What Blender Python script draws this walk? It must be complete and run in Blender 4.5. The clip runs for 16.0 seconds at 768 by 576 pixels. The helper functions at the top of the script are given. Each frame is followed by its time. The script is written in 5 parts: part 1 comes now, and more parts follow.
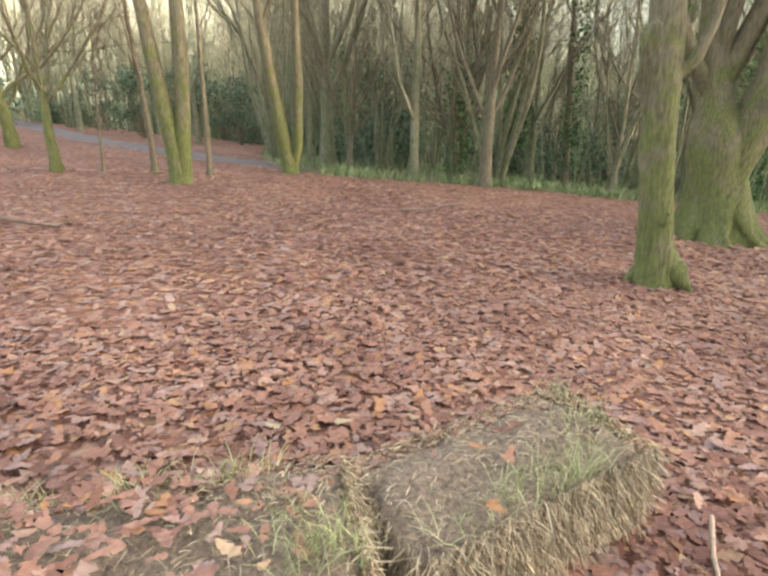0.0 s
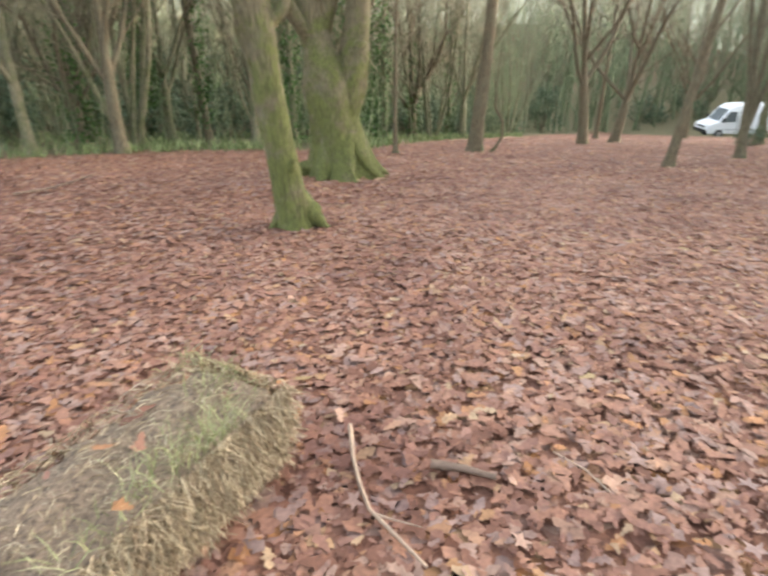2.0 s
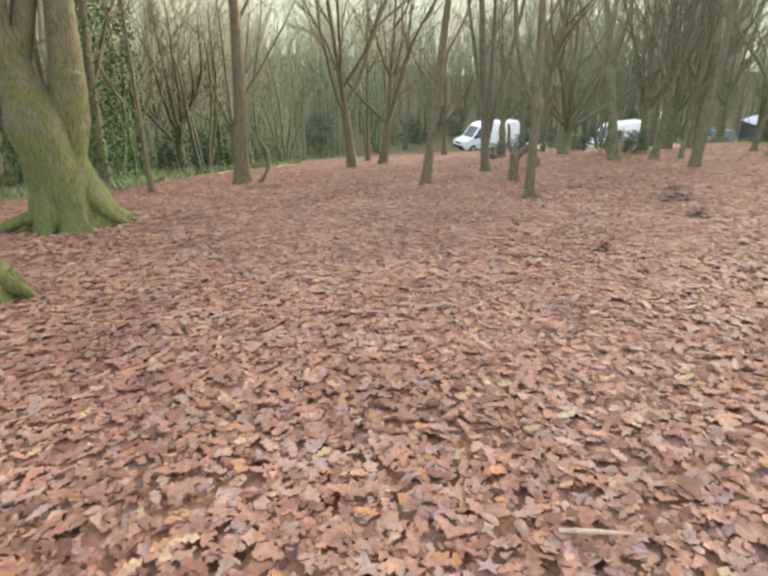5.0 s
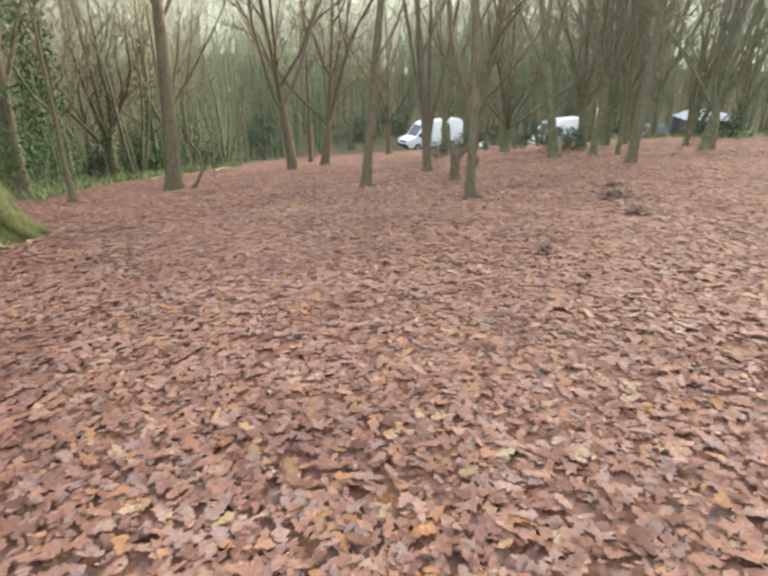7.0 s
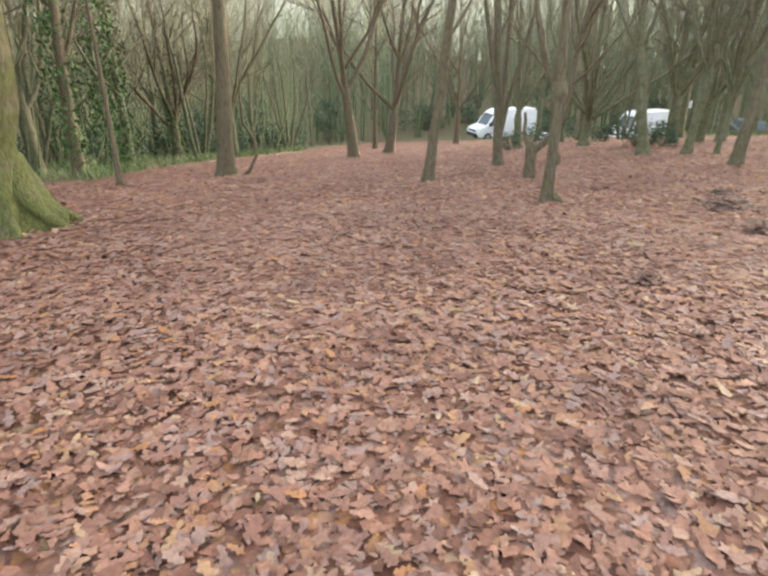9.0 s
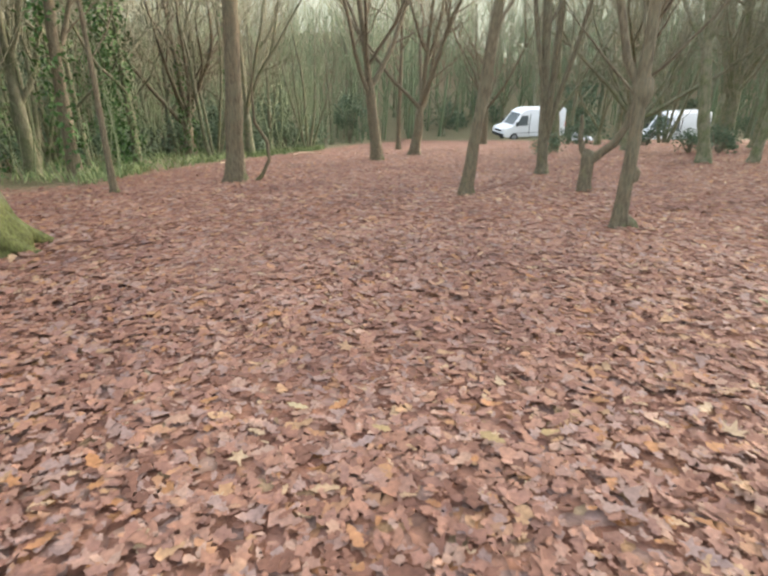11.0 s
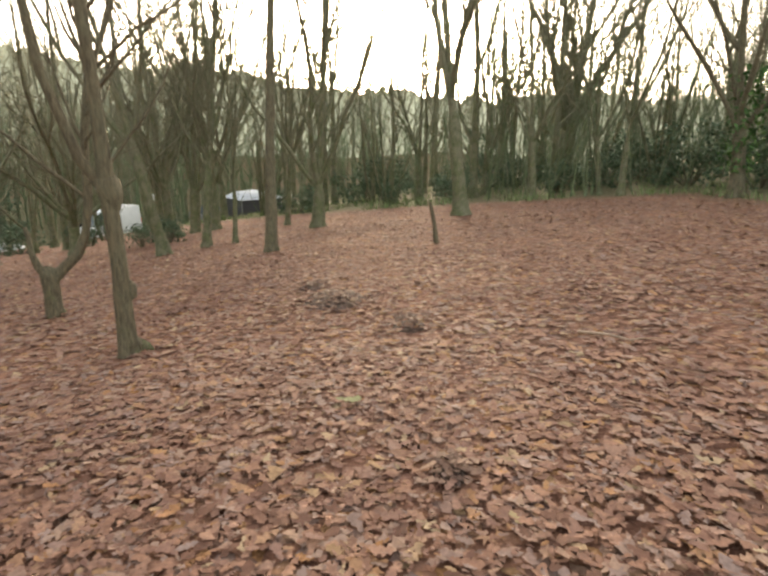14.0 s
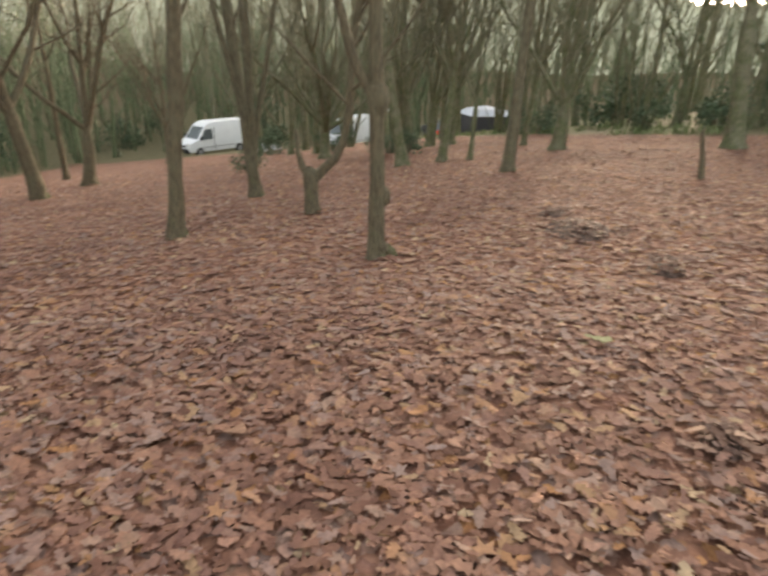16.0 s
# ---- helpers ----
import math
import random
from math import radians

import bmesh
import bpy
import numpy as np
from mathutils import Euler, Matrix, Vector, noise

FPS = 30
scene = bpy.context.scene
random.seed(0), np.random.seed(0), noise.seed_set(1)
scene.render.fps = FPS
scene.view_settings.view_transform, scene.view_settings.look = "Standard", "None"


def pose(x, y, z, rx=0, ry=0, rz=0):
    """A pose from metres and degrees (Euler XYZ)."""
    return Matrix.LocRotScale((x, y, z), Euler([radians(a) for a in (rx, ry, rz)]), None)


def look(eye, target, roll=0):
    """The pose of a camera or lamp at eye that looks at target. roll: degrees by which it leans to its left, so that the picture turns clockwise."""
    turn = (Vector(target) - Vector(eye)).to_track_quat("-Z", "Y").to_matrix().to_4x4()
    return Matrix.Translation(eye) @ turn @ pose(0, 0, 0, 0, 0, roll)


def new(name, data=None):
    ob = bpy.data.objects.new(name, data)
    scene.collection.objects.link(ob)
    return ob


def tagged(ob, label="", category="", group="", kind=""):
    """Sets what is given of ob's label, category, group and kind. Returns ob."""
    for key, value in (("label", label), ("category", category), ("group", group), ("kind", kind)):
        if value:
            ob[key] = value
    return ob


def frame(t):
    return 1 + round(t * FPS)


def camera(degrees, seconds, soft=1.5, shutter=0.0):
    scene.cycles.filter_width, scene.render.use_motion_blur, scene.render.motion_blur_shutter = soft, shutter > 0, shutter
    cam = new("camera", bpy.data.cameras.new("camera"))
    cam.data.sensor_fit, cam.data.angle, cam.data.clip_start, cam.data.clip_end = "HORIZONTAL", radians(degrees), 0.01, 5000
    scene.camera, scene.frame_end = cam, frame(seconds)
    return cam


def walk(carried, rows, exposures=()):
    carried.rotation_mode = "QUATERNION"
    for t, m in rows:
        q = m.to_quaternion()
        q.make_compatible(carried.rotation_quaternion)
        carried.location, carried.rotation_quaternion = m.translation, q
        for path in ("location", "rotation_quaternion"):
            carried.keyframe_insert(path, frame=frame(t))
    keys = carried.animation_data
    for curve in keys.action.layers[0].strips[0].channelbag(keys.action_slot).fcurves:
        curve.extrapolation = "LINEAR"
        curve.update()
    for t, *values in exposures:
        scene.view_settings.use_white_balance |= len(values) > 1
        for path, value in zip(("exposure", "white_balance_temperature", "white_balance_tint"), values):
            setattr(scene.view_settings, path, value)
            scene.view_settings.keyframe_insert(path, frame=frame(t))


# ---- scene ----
cam = camera(68.0, 16.0, soft=2.6, shutter=0.2)
METRES, EYE, TILT, LEAN, TURN = 6.1, 1.5, -4.3, 3.15, 0.0
ROWS = [
    (0.0, 0.0, 0.0, 0.0, 1.0, -16.88, -3.29),
    (0.5, 0.0005, -0.0001, -0.0004, 0.2, -17.35, -3.29),
    (1.0, 0.0031, 0.0002, -0.0005, -5.14, -17.84, -2.83),
    (1.5, 0.0221, -0.0003, 0.0005, -17.49, -19.08, -1.68),
    (2.0, 0.0489, -0.0023, 0.0013, -32.3, -19.95, -0.24),
    (2.5, 0.0826, 0.0117, -0.0028, -46.38, -19.77, 1.15),
    (3.0, 0.1184, 0.0267, 0.0005, -48.37, -20.14, 1.42),
    (3.5, 0.1624, 0.0106, -0.0006, -47.16, -21.06, 1.39),
    (4.0, 0.1751, 0.0055, 0.0, -51.53, -19.49, 1.76),
    (6.5, 0.2004, 0.0341, -0.0002, -53.92, -16.66, 1.97),
    (7.0, 0.2449, 0.0283, 0.0011, -58.32, -17.89, 2.37),
    (7.5, 0.277, 0.0354, -0.0011, -64.38, -17.34, 2.64),
    (8.0, 0.3113, 0.0691, -0.002, -59.24, -18.27, 2.11),
    (8.5, 0.3542, 0.0911, -0.0035, -53.2, -18.72, 1.6),
    (11.0, 0.5694, 0.2906, -0.0025, -49.61, -19.17, 0.55),
    (11.5, 0.6166, 0.3359, -0.0052, -48.83, -19.02, 0.52),
    (12.0, 0.6632, 0.3708, -0.0047, -65.92, -20.25, 1.76),
    (12.5, 0.7054, 0.3968, -0.0041, -81.36, -20.38, 2.79),
    (13.0, 0.7437, 0.4057, -0.0015, -89.69, -15.54, 3.37),
    (13.5, 0.7569, 0.4166, 0.0041, -95.42, -12.45, 4.04),
    (14.0, 0.7619, 0.4136, 0.0038, -102.43, -12.6, 4.68),
    (14.5, 0.7636, 0.4096, 0.004, -103.87, -13.01, 4.75),
    (15.0, 0.7653, 0.4131, 0.0035, -101.46, -13.59, 4.46),
    (15.5, 0.7671, 0.4209, 0.0022, -95.13, -15.8, 3.88),
    (16.0, 0.7793, 0.4573, 0.0014, -80.09, -18.99, 2.59),
]
EXPOSURES = [(0.0, 3.5, 6500, 10), (4.0, 3.5, 6500, 10), (8.5, 3.42, 6500, 10), (11.5, 3.56, 6500, 10), (12.5, 3.7, 6450, 8), (13.2, 3.58, 6900, 6), (14.0, 2.96, 7400, 8), (15.0, 2.72, 7500, 10), (16.0, 2.9, 7200, 10)]
walk(cam, [(t, pose(0, 0, EYE, TILT, LEAN, TURN) @ pose(METRES * x, METRES * y, METRES * z, 90 + pitch, roll, yaw)) for t, x, y, z, yaw, pitch, roll in ROWS], exposures=EXPOSURES)


# ---- world and sun ----
SUN_AZ, SUN_EL = math.atan2(0.967, -0.218), radians(7.7)
SUN_DIR = Vector((math.sin(SUN_AZ) * math.cos(SUN_EL), math.cos(SUN_AZ) * math.cos(SUN_EL), math.sin(SUN_EL)))
world = bpy.data.worlds.new("sky")
scene.world = world
world.use_nodes = True
wn, wl = world.node_tree.nodes, world.node_tree.links
wn.clear()
sky = wn.new("ShaderNodeTexSky")
sky.sky_type, sky.sun_disc = "NISHITA", False
sky.sun_elevation, sky.sun_rotation = SUN_EL, SUN_AZ
sky.air_density, sky.dust_density, sky.ozone_density = 1.0, 4.0, 1.0
veil = wn.new("ShaderNodeHueSaturation")
veil.inputs["Saturation"].default_value = 0.45
back = wn.new("ShaderNodeBackground")
back.inputs["Strength"].default_value = 0.15
wout = wn.new("ShaderNodeOutputWorld")
wl.new(sky.outputs[0], veil.inputs["Color"])
# the bright aureole of a low sun in misty air
wtc = wn.new("ShaderNodeTexCoord")
wdot = wn.new("ShaderNodeVectorMath")
wdot.operation = "DOT_PRODUCT"
wdot.inputs[1].default_value = SUN_DIR
wl.new(wtc.outputs["Generated"], wdot.inputs[0])
glow_sum = veil.outputs[0]
for power, glow_color in ((30.0, (1.6, 1.0, 0.42)), (350.0, (22.0, 15.0, 6.5))):
    wmax = wn.new("ShaderNodeMath")
    wmax.operation = "MAXIMUM"
    wl.new(wdot.outputs["Value"], wmax.inputs[0])
    wpow = wn.new("ShaderNodeMath")
    wpow.operation = "POWER"
    wpow.inputs[1].default_value = power
    wl.new(wmax.outputs[0], wpow.inputs[0])
    wtint = wn.new("ShaderNodeVectorMath")
    wtint.operation = "SCALE"
    wtint.inputs[0].default_value = glow_color
    wl.new(wpow.outputs[0], wtint.inputs["Scale"])
    wadd = wn.new("ShaderNodeVectorMath")
    wadd.operation = "ADD"
    wl.new(glow_sum, wadd.inputs[0])
    wl.new(wtint.outputs[0], wadd.inputs[1])
    glow_sum = wadd.outputs[0]
wl.new(glow_sum, back.inputs["Color"])
wl.new(back.outputs[0], wout.inputs["Surface"])
sun = new("sun", bpy.data.lights.new("sun", "SUN"))
sun.data.energy, sun.data.angle, sun.data.color = 0.5, radians(8), (1.0, 0.8, 0.55)
sun.matrix_world = look((0, 0, 30), Vector((0, 0, 30)) - SUN_DIR)


# ---- mesh helpers ----
def mesh_from(name, verts, faces, smooth=True):
    """A mesh from vertex and face lists, or from an array of equal-sized faces."""
    me = bpy.data.meshes.new(name)
    if isinstance(faces, np.ndarray):
        verts = np.asarray(verts, dtype=np.float32)
        n, k = faces.shape
        me.vertices.add(len(verts))
        me.vertices.foreach_set("co", verts.ravel())
        me.loops.add(n * k)
        me.loops.foreach_set("vertex_index", faces.astype(np.int32).ravel())
        me.polygons.add(n)
        me.polygons.foreach_set("loop_start", np.arange(0, n * k, k, dtype=np.int32))
        me.update(calc_edges=True)
    else:
        me.from_pydata([tuple(v) for v in verts], [], faces)
        me.update()
    if smooth:
        me.polygons.foreach_set("use_smooth", np.ones(len(me.polygons), dtype=bool))
    return me


def piece(name, me, material, parent=None, label=""):
    """One mesh object, a part of parent if that is given."""
    ob = new(name, me)
    if len(me.materials) == 0 and material:
        me.materials.append(material)
    if parent:
        ob.parent = parent
    if label:
        ob["label"] = label
    return ob


def part(name, bm, material, parent=None, label="", smooth=False):
    me = bpy.data.meshes.new(name)
    bm.to_mesh(me)
    bm.free()
    if smooth:
        me.polygons.foreach_set("use_smooth", np.ones(len(me.polygons), dtype=bool))
    return piece(name, me, material, parent, label)


def tubes(branches):
    """Verts and quads of tapered tubes; a branch is (points, radii, sides)."""
    V, Q, base = [], [], 0
    for pts, rad, n in branches:
        pts = np.asarray(pts, dtype=float)
        m = len(pts)
        tan = np.gradient(pts, axis=0)
        tan /= np.linalg.norm(tan, axis=1)[:, None] + 1e-9
        ref = np.array([1.0, 0, 0]) if abs(tan[0, 0]) < 0.8 else np.array([0, 1.0, 0])
        u = np.cross(tan, ref)
        u /= np.linalg.norm(u, axis=1)[:, None] + 1e-9
        v = np.cross(tan, u)
        a = np.linspace(0, 2 * np.pi, n, endpoint=False)
        rad = np.asarray(rad, dtype=float)
        if rad.ndim == 1:
            rad = np.repeat(rad[:, None], n, axis=1)
        ring = pts[:, None] + rad[:, :, None] * (np.cos(a)[None, :, None] * u[:, None] + np.sin(a)[None, :, None] * v[:, None])
        V.append(ring.reshape(-1, 3))
        i, j = np.meshgrid(np.arange(m - 1), np.arange(n), indexing="ij")
        k = (j + 1) % n
        Q.append(np.stack([base + i * n + j, base + (i + 1) * n + j, base + (i + 1) * n + k, base + i * n + k], axis=-1).reshape(-1, 4))
        base += m * n
    return np.concatenate(V), np.concatenate(Q)


def empty_thing(name, x, y, z, yaw=0.0, label="", category="", group="", kind=""):
    ob = new(name)
    ob.empty_display_size = 0.2
    ob.matrix_basis = pose(x, y, z, 0, 0, yaw)
    return tagged(ob, label, category, group, kind)


# ---- materials ----
def material(name, rough=0.8):
    m = bpy.data.materials.new(name)
    m.use_nodes = True
    nt = m.node_tree
    bsdf = nt.nodes["Principled BSDF"]
    bsdf.inputs["Roughness"].default_value = rough
    return m, nt.nodes, nt.links, bsdf


def ramp(nodes, stops):
    r = nodes.new("ShaderNodeValToRGB")
    while len(r.color_ramp.elements) > 1:
        r.color_ramp.elements.remove(r.color_ramp.elements[-1])
    r.color_ramp.elements[0].position, r.color_ramp.elements[0].color = stops[0][0], (*stops[0][1], 1)
    for p, c in stops[1:]:
        r.color_ramp.elements.new(p).color = (*c, 1)
    return r


def noise_node(nodes, links, scale, detail=4, vector=None, rough=0.55):
    n = nodes.new("ShaderNodeTexNoise")
    n.inputs["Scale"].default_value, n.inputs["Detail"].default_value, n.inputs["Roughness"].default_value = scale, detail, rough
    if vector:
        links.new(vector, n.inputs["Vector"])
    return n


def mixed(nodes, links, fac, a, b, mode="MIX"):
    m = nodes.new("ShaderNodeMix")
    m.data_type, m.blend_type = "RGBA", mode
    for key, value in ((0, fac), (6, a), (7, b)):
        if isinstance(value, (int, float)):
            m.inputs[key].default_value = value
        elif isinstance(value, tuple):
            m.inputs[key].default_value = (*value, 1)
        else:
            links.new(value, m.inputs[key])
    return m.outputs[2]


def bump(nodes, links, bsdf, height, strength=0.5, distance=0.02):
    b = nodes.new("ShaderNodeBump")
    b.inputs["Strength"].default_value, b.inputs["Distance"].default_value = strength, distance
    links.new(height, b.inputs["Height"])
    links.new(b.outputs[0], bsdf.inputs["Normal"])


def maths(nodes, links, op, a, b=0.0, clamp=False):
    n = nodes.new("ShaderNodeMath")
    n.operation, n.use_clamp = op, clamp
    for i, value in enumerate((a, b)):
        if isinstance(value, (int, float)):
            n.inputs[i].default_value = value
        else:
            links.new(value, n.inputs[i])
    return n.outputs[0]


def bark(name, base, dark, moss, moss_amount, moss_height):
    """Furrowed bark with lichen, and moss that thins out with the height above the root."""
    m, nd, ln, bs = material(name, 0.9)
    tc = nd.new("ShaderNodeTexCoord")
    mp = nd.new("ShaderNodeMapping")
    mp.inputs["Scale"].default_value = (1, 1, 0.22)
    ln.new(tc.outputs["Object"], mp.inputs["Vector"])
    grain = noise_node(nd, ln, 38, 5, mp.outputs[0], 0.65)
    blotch = noise_node(nd, ln, 4, 3, tc.outputs["Object"])
    col = ramp(nd, [(0.3, dark), (0.62, base)])
    ln.new(grain.outputs[0], col.inputs[0])
    lich = ramp(nd, [(0.45, (0, 0, 0)), (0.7, (1, 1, 1))])
    ln.new(blotch.outputs[0], lich.inputs[0])
    c1 = mixed(nd, ln, maths(nd, ln, "MULTIPLY", lich.outputs[0], 0.45), col.outputs[0], (0.15, 0.145, 0.09))
    sep = nd.new("ShaderNodeSeparateXYZ")
    ln.new(tc.outputs["Object"], sep.inputs[0])
    up = maths(nd, ln, "DIVIDE", sep.outputs[2], moss_height)
    patch = noise_node(nd, ln, 3.2, 6, tc.outputs["Object"], 0.75)
    f = maths(nd, ln, "SUBTRACT", maths(nd, ln, "MULTIPLY", patch.outputs[0], 3.6), maths(nd, ln, "ADD", up, 2.05 - moss_amount))
    f = maths(nd, ln, "MULTIPLY", f, 2.0, True)
    green = ramp(nd, [(0.3, tuple(0.38 * c for c in moss)), (0.68, moss)])
    ln.new(grain.outputs[0], green.inputs[0])
    c2 = mixed(nd, ln, f, c1, green.outputs[0])
    ln.new(c2, bs.inputs["Base Color"])
    bump(nd, ln, bs, grain.outputs[0], 0.9, 0.03)
    return m


BARK_MOSSY = bark("mossy_bark", (0.17, 0.14, 0.08), (0.06, 0.048, 0.028), (0.138, 0.15, 0.04), 0.95, 3.8)
BARK = bark("oak_bark", (0.17, 0.135, 0.083), (0.062, 0.05, 0.032), (0.13, 0.14, 0.05), 0.3, 1.8)
BARK_DARK = bark("dark_bark", (0.165, 0.138, 0.086), (0.062, 0.052, 0.034), (0.13, 0.14, 0.055), 0.3, 2.2)
# mid-distance bark, paled and greened in place of haze
BARK_MID = bark("mid_haze_bark", (0.215, 0.2, 0.13), (0.105, 0.097, 0.063), (0.16, 0.178, 0.085), 0.6, 12.0)
# lichened bark, paled further to put distance haze into the colour
BARK_FAR = bark("lichen_haze_bark", (0.26, 0.27, 0.19), (0.14, 0.145, 0.095), (0.18, 0.225, 0.115), 0.75, 12.0)


def leaf_material(name, stops, rough=0.55, island=True, spec=0.5, damp=False):
    m, nd, ln, bs = material(name, rough)
    if island:
        src = nd.new("ShaderNodeNewGeometry").outputs["Random Per Island"]
    else:
        src = nd.new("ShaderNodeObjectInfo").outputs["Random"]
    col = ramp(nd, stops)
    ln.new(src, col.inputs[0])
    tc = nd.new("ShaderNodeTexCoord")
    fine = noise_node(nd, ln, 45, 3, tc.outputs["Object"])
    shade = ramp(nd, [(0.3, (0.72, 0.7, 0.7)), (0.7, (1.12, 1.1, 1.08))])
    ln.new(fine.outputs[0], shade.inputs[0])
    c = mixed(nd, ln, 1.0, col.outputs[0], shade.outputs[0], "MULTIPLY")
    if damp:
        # damp and dry drifts a metre or so across
        drift = noise_node(nd, ln, 0.9, 4, tc.outputs["Object"], 0.65)
        tone = ramp(nd, [(0.36, (0.72, 0.67, 0.68)), (0.5, (0.96, 0.94, 0.92)), (0.66, (1.08, 1.08, 1.06))])
        ln.new(drift.outputs[0], tone.inputs[0])
        c = mixed(nd, ln, 1.0, c, tone.outputs[0], "MULTIPLY")
    ln.new(c, bs.inputs["Base Color"])
    bs.inputs["Specular IOR Level"].default_value = spec
    return m


LITTER_STOPS = [(0.0, (0.144, 0.070, 0.048)), (0.15, (0.209, 0.104, 0.072)), (0.3, (0.260, 0.143, 0.110)), (0.48, (0.289, 0.150, 0.100)), (0.62, (0.311, 0.174, 0.124)),
                (0.76, (0.267, 0.184, 0.162)), (0.88, (0.347, 0.223, 0.165)), (0.95, (0.325, 0.157, 0.069)), (1.0, (0.383, 0.285, 0.186))]
LITTER = leaf_material("fallen_leaf", LITTER_STOPS, 0.72, spec=0.22, damp=True)
LITTER_ONE = leaf_material("fallen_leaf_single", LITTER_STOPS, 0.7, island=False, spec=0.25)
WET = leaf_material("wet_leaf", [(0.0, (0.1, 0.053, 0.038)), (0.6, (0.18, 0.1, 0.07)), (1.0, (0.28, 0.165, 0.12))], 0.65, spec=0.25)
HOLLY = leaf_material("holly_leaf", [(0.0, (0.05, 0.08, 0.045)), (0.5, (0.085, 0.13, 0.075)), (1.0, (0.13, 0.18, 0.105))], 0.65, spec=0.2)
IVY = leaf_material("ivy_leaf", [(0.0, (0.03, 0.07, 0.02)), (0.6, (0.06, 0.13, 0.035)), (1.0, (0.11, 0.19, 0.06))], 0.6, spec=0.2)
GRASS = leaf_material("verge_grass", [(0.0, (0.13, 0.18, 0.075)), (0.6, (0.20, 0.27, 0.12)), (1.0, (0.30, 0.34, 0.18))], 0.8, spec=0.1)
FRESH_GRASS = leaf_material("fresh_grass", [(0.0, (0.2, 0.225, 0.085)), (0.6, (0.3, 0.315, 0.14)), (1.0, (0.4, 0.385, 0.21))], 0.6)
STRAW = leaf_material("straw", [(0.0, (0.15, 0.105, 0.065)), (0.5, (0.29, 0.23, 0.14)), (1.0, (0.46, 0.39, 0.26))], 0.7)


def ground_material():
    m, nd, ln, bs = material("woodland_floor", 0.9)
    bs.inputs["Specular IOR Level"].default_value = 0.12
    tc = nd.new("ShaderNodeTexCoord")
    warp = noise_node(nd, ln, 9, 3, tc.outputs["Object"])
    pos = nd.new("ShaderNodeVectorMath")
    pos.operation = "MULTIPLY_ADD"
    pos.inputs[1].default_value = (0.09, 0.09, 0.09)
    ln.new(warp.outputs["Color"], pos.inputs[0])
    ln.new(tc.outputs["Object"], pos.inputs[2])
    cell = nd.new("ShaderNodeTexVoronoi")
    cell.inputs["Scale"].default_value = 15
    ln.new(pos.outputs[0], cell.inputs["Vector"])
    sep = nd.new("ShaderNodeSeparateColor")
    ln.new(cell.outputs["Color"], sep.inputs[0])
    leafy = ramp(nd, LITTER_STOPS)
    ln.new(sep.outputs[0], leafy.inputs[0])
    gap = ramp(nd, [(0.0, (1, 1, 1)), (0.35, (0.9, 0.88, 0.87)), (0.7, (0.62, 0.59, 0.57))])
    ln.new(cell.outputs["Distance"], gap.inputs[0])
    c = mixed(nd, ln, 1.0, leafy.outputs[0], gap.outputs[0], "MULTIPLY")
    big = noise_node(nd, ln, 0.5, 4, tc.outputs["Object"])
    tone = ramp(nd, [(0.3, (0.75, 0.72, 0.72)), (0.7, (1.1, 1.08, 1.05))])
    ln.new(big.outputs[0], tone.inputs[0])
    c = mixed(nd, ln, 1.0, c, tone.outputs[0], "MULTIPLY")
    at = nd.new("ShaderNodeAttribute")
    at.attribute_name = "cover"
    sp = nd.new("ShaderNodeSeparateColor")
    ln.new(at.outputs["Color"], sp.inputs[0])
    under = noise_node(nd, ln, 6, 5, tc.outputs["Object"], 0.7)
    ucol = ramp(nd, [(0.3, (0.07, 0.065, 0.036)), (0.5, (0.125, 0.115, 0.062)), (0.7, (0.20, 0.14, 0.092))])
    ln.new(under.outputs[0], ucol.inputs[0])
    c = mixed(nd, ln, sp.outputs[0], c, ucol.outputs[0])
    fcol = ramp(nd, [(0.35, (0.12, 0.16, 0.06)), (0.7, (0.24, 0.27, 0.12))])
    ln.new(big.outputs[0], fcol.inputs[0])
    c = mixed(nd, ln, sp.outputs[1], c, fcol.outputs[0])
    ln.new(c, bs.inputs["Base Color"])
    bump(nd, ln, bs, cell.outputs["Distance"], 0.7, 0.04)
    return m


def plain(name, color, rough=0.6, metal=0.0, scale=8.0, vary=0.12, bumpy=0.0):
    """A plain surface with soft dirt and grain."""
    m, nd, ln, bs = material(name, rough)
    tc = nd.new("ShaderNodeTexCoord")
    n = noise_node(nd, ln, scale, 5, tc.outputs["Object"], 0.6)
    r = ramp(nd, [(0.3, tuple(c * (1 - vary) for c in color)), (0.7, tuple(min(1, c * (1 + vary)) for c in color))])
    ln.new(n.outputs[0], r.inputs[0])
    ln.new(r.outputs[0], bs.inputs["Base Color"])
    bs.inputs["Metallic"].default_value = metal
    if bumpy:
        bump(nd, ln, bs, n.outputs[0], bumpy, 0.02)
    return m


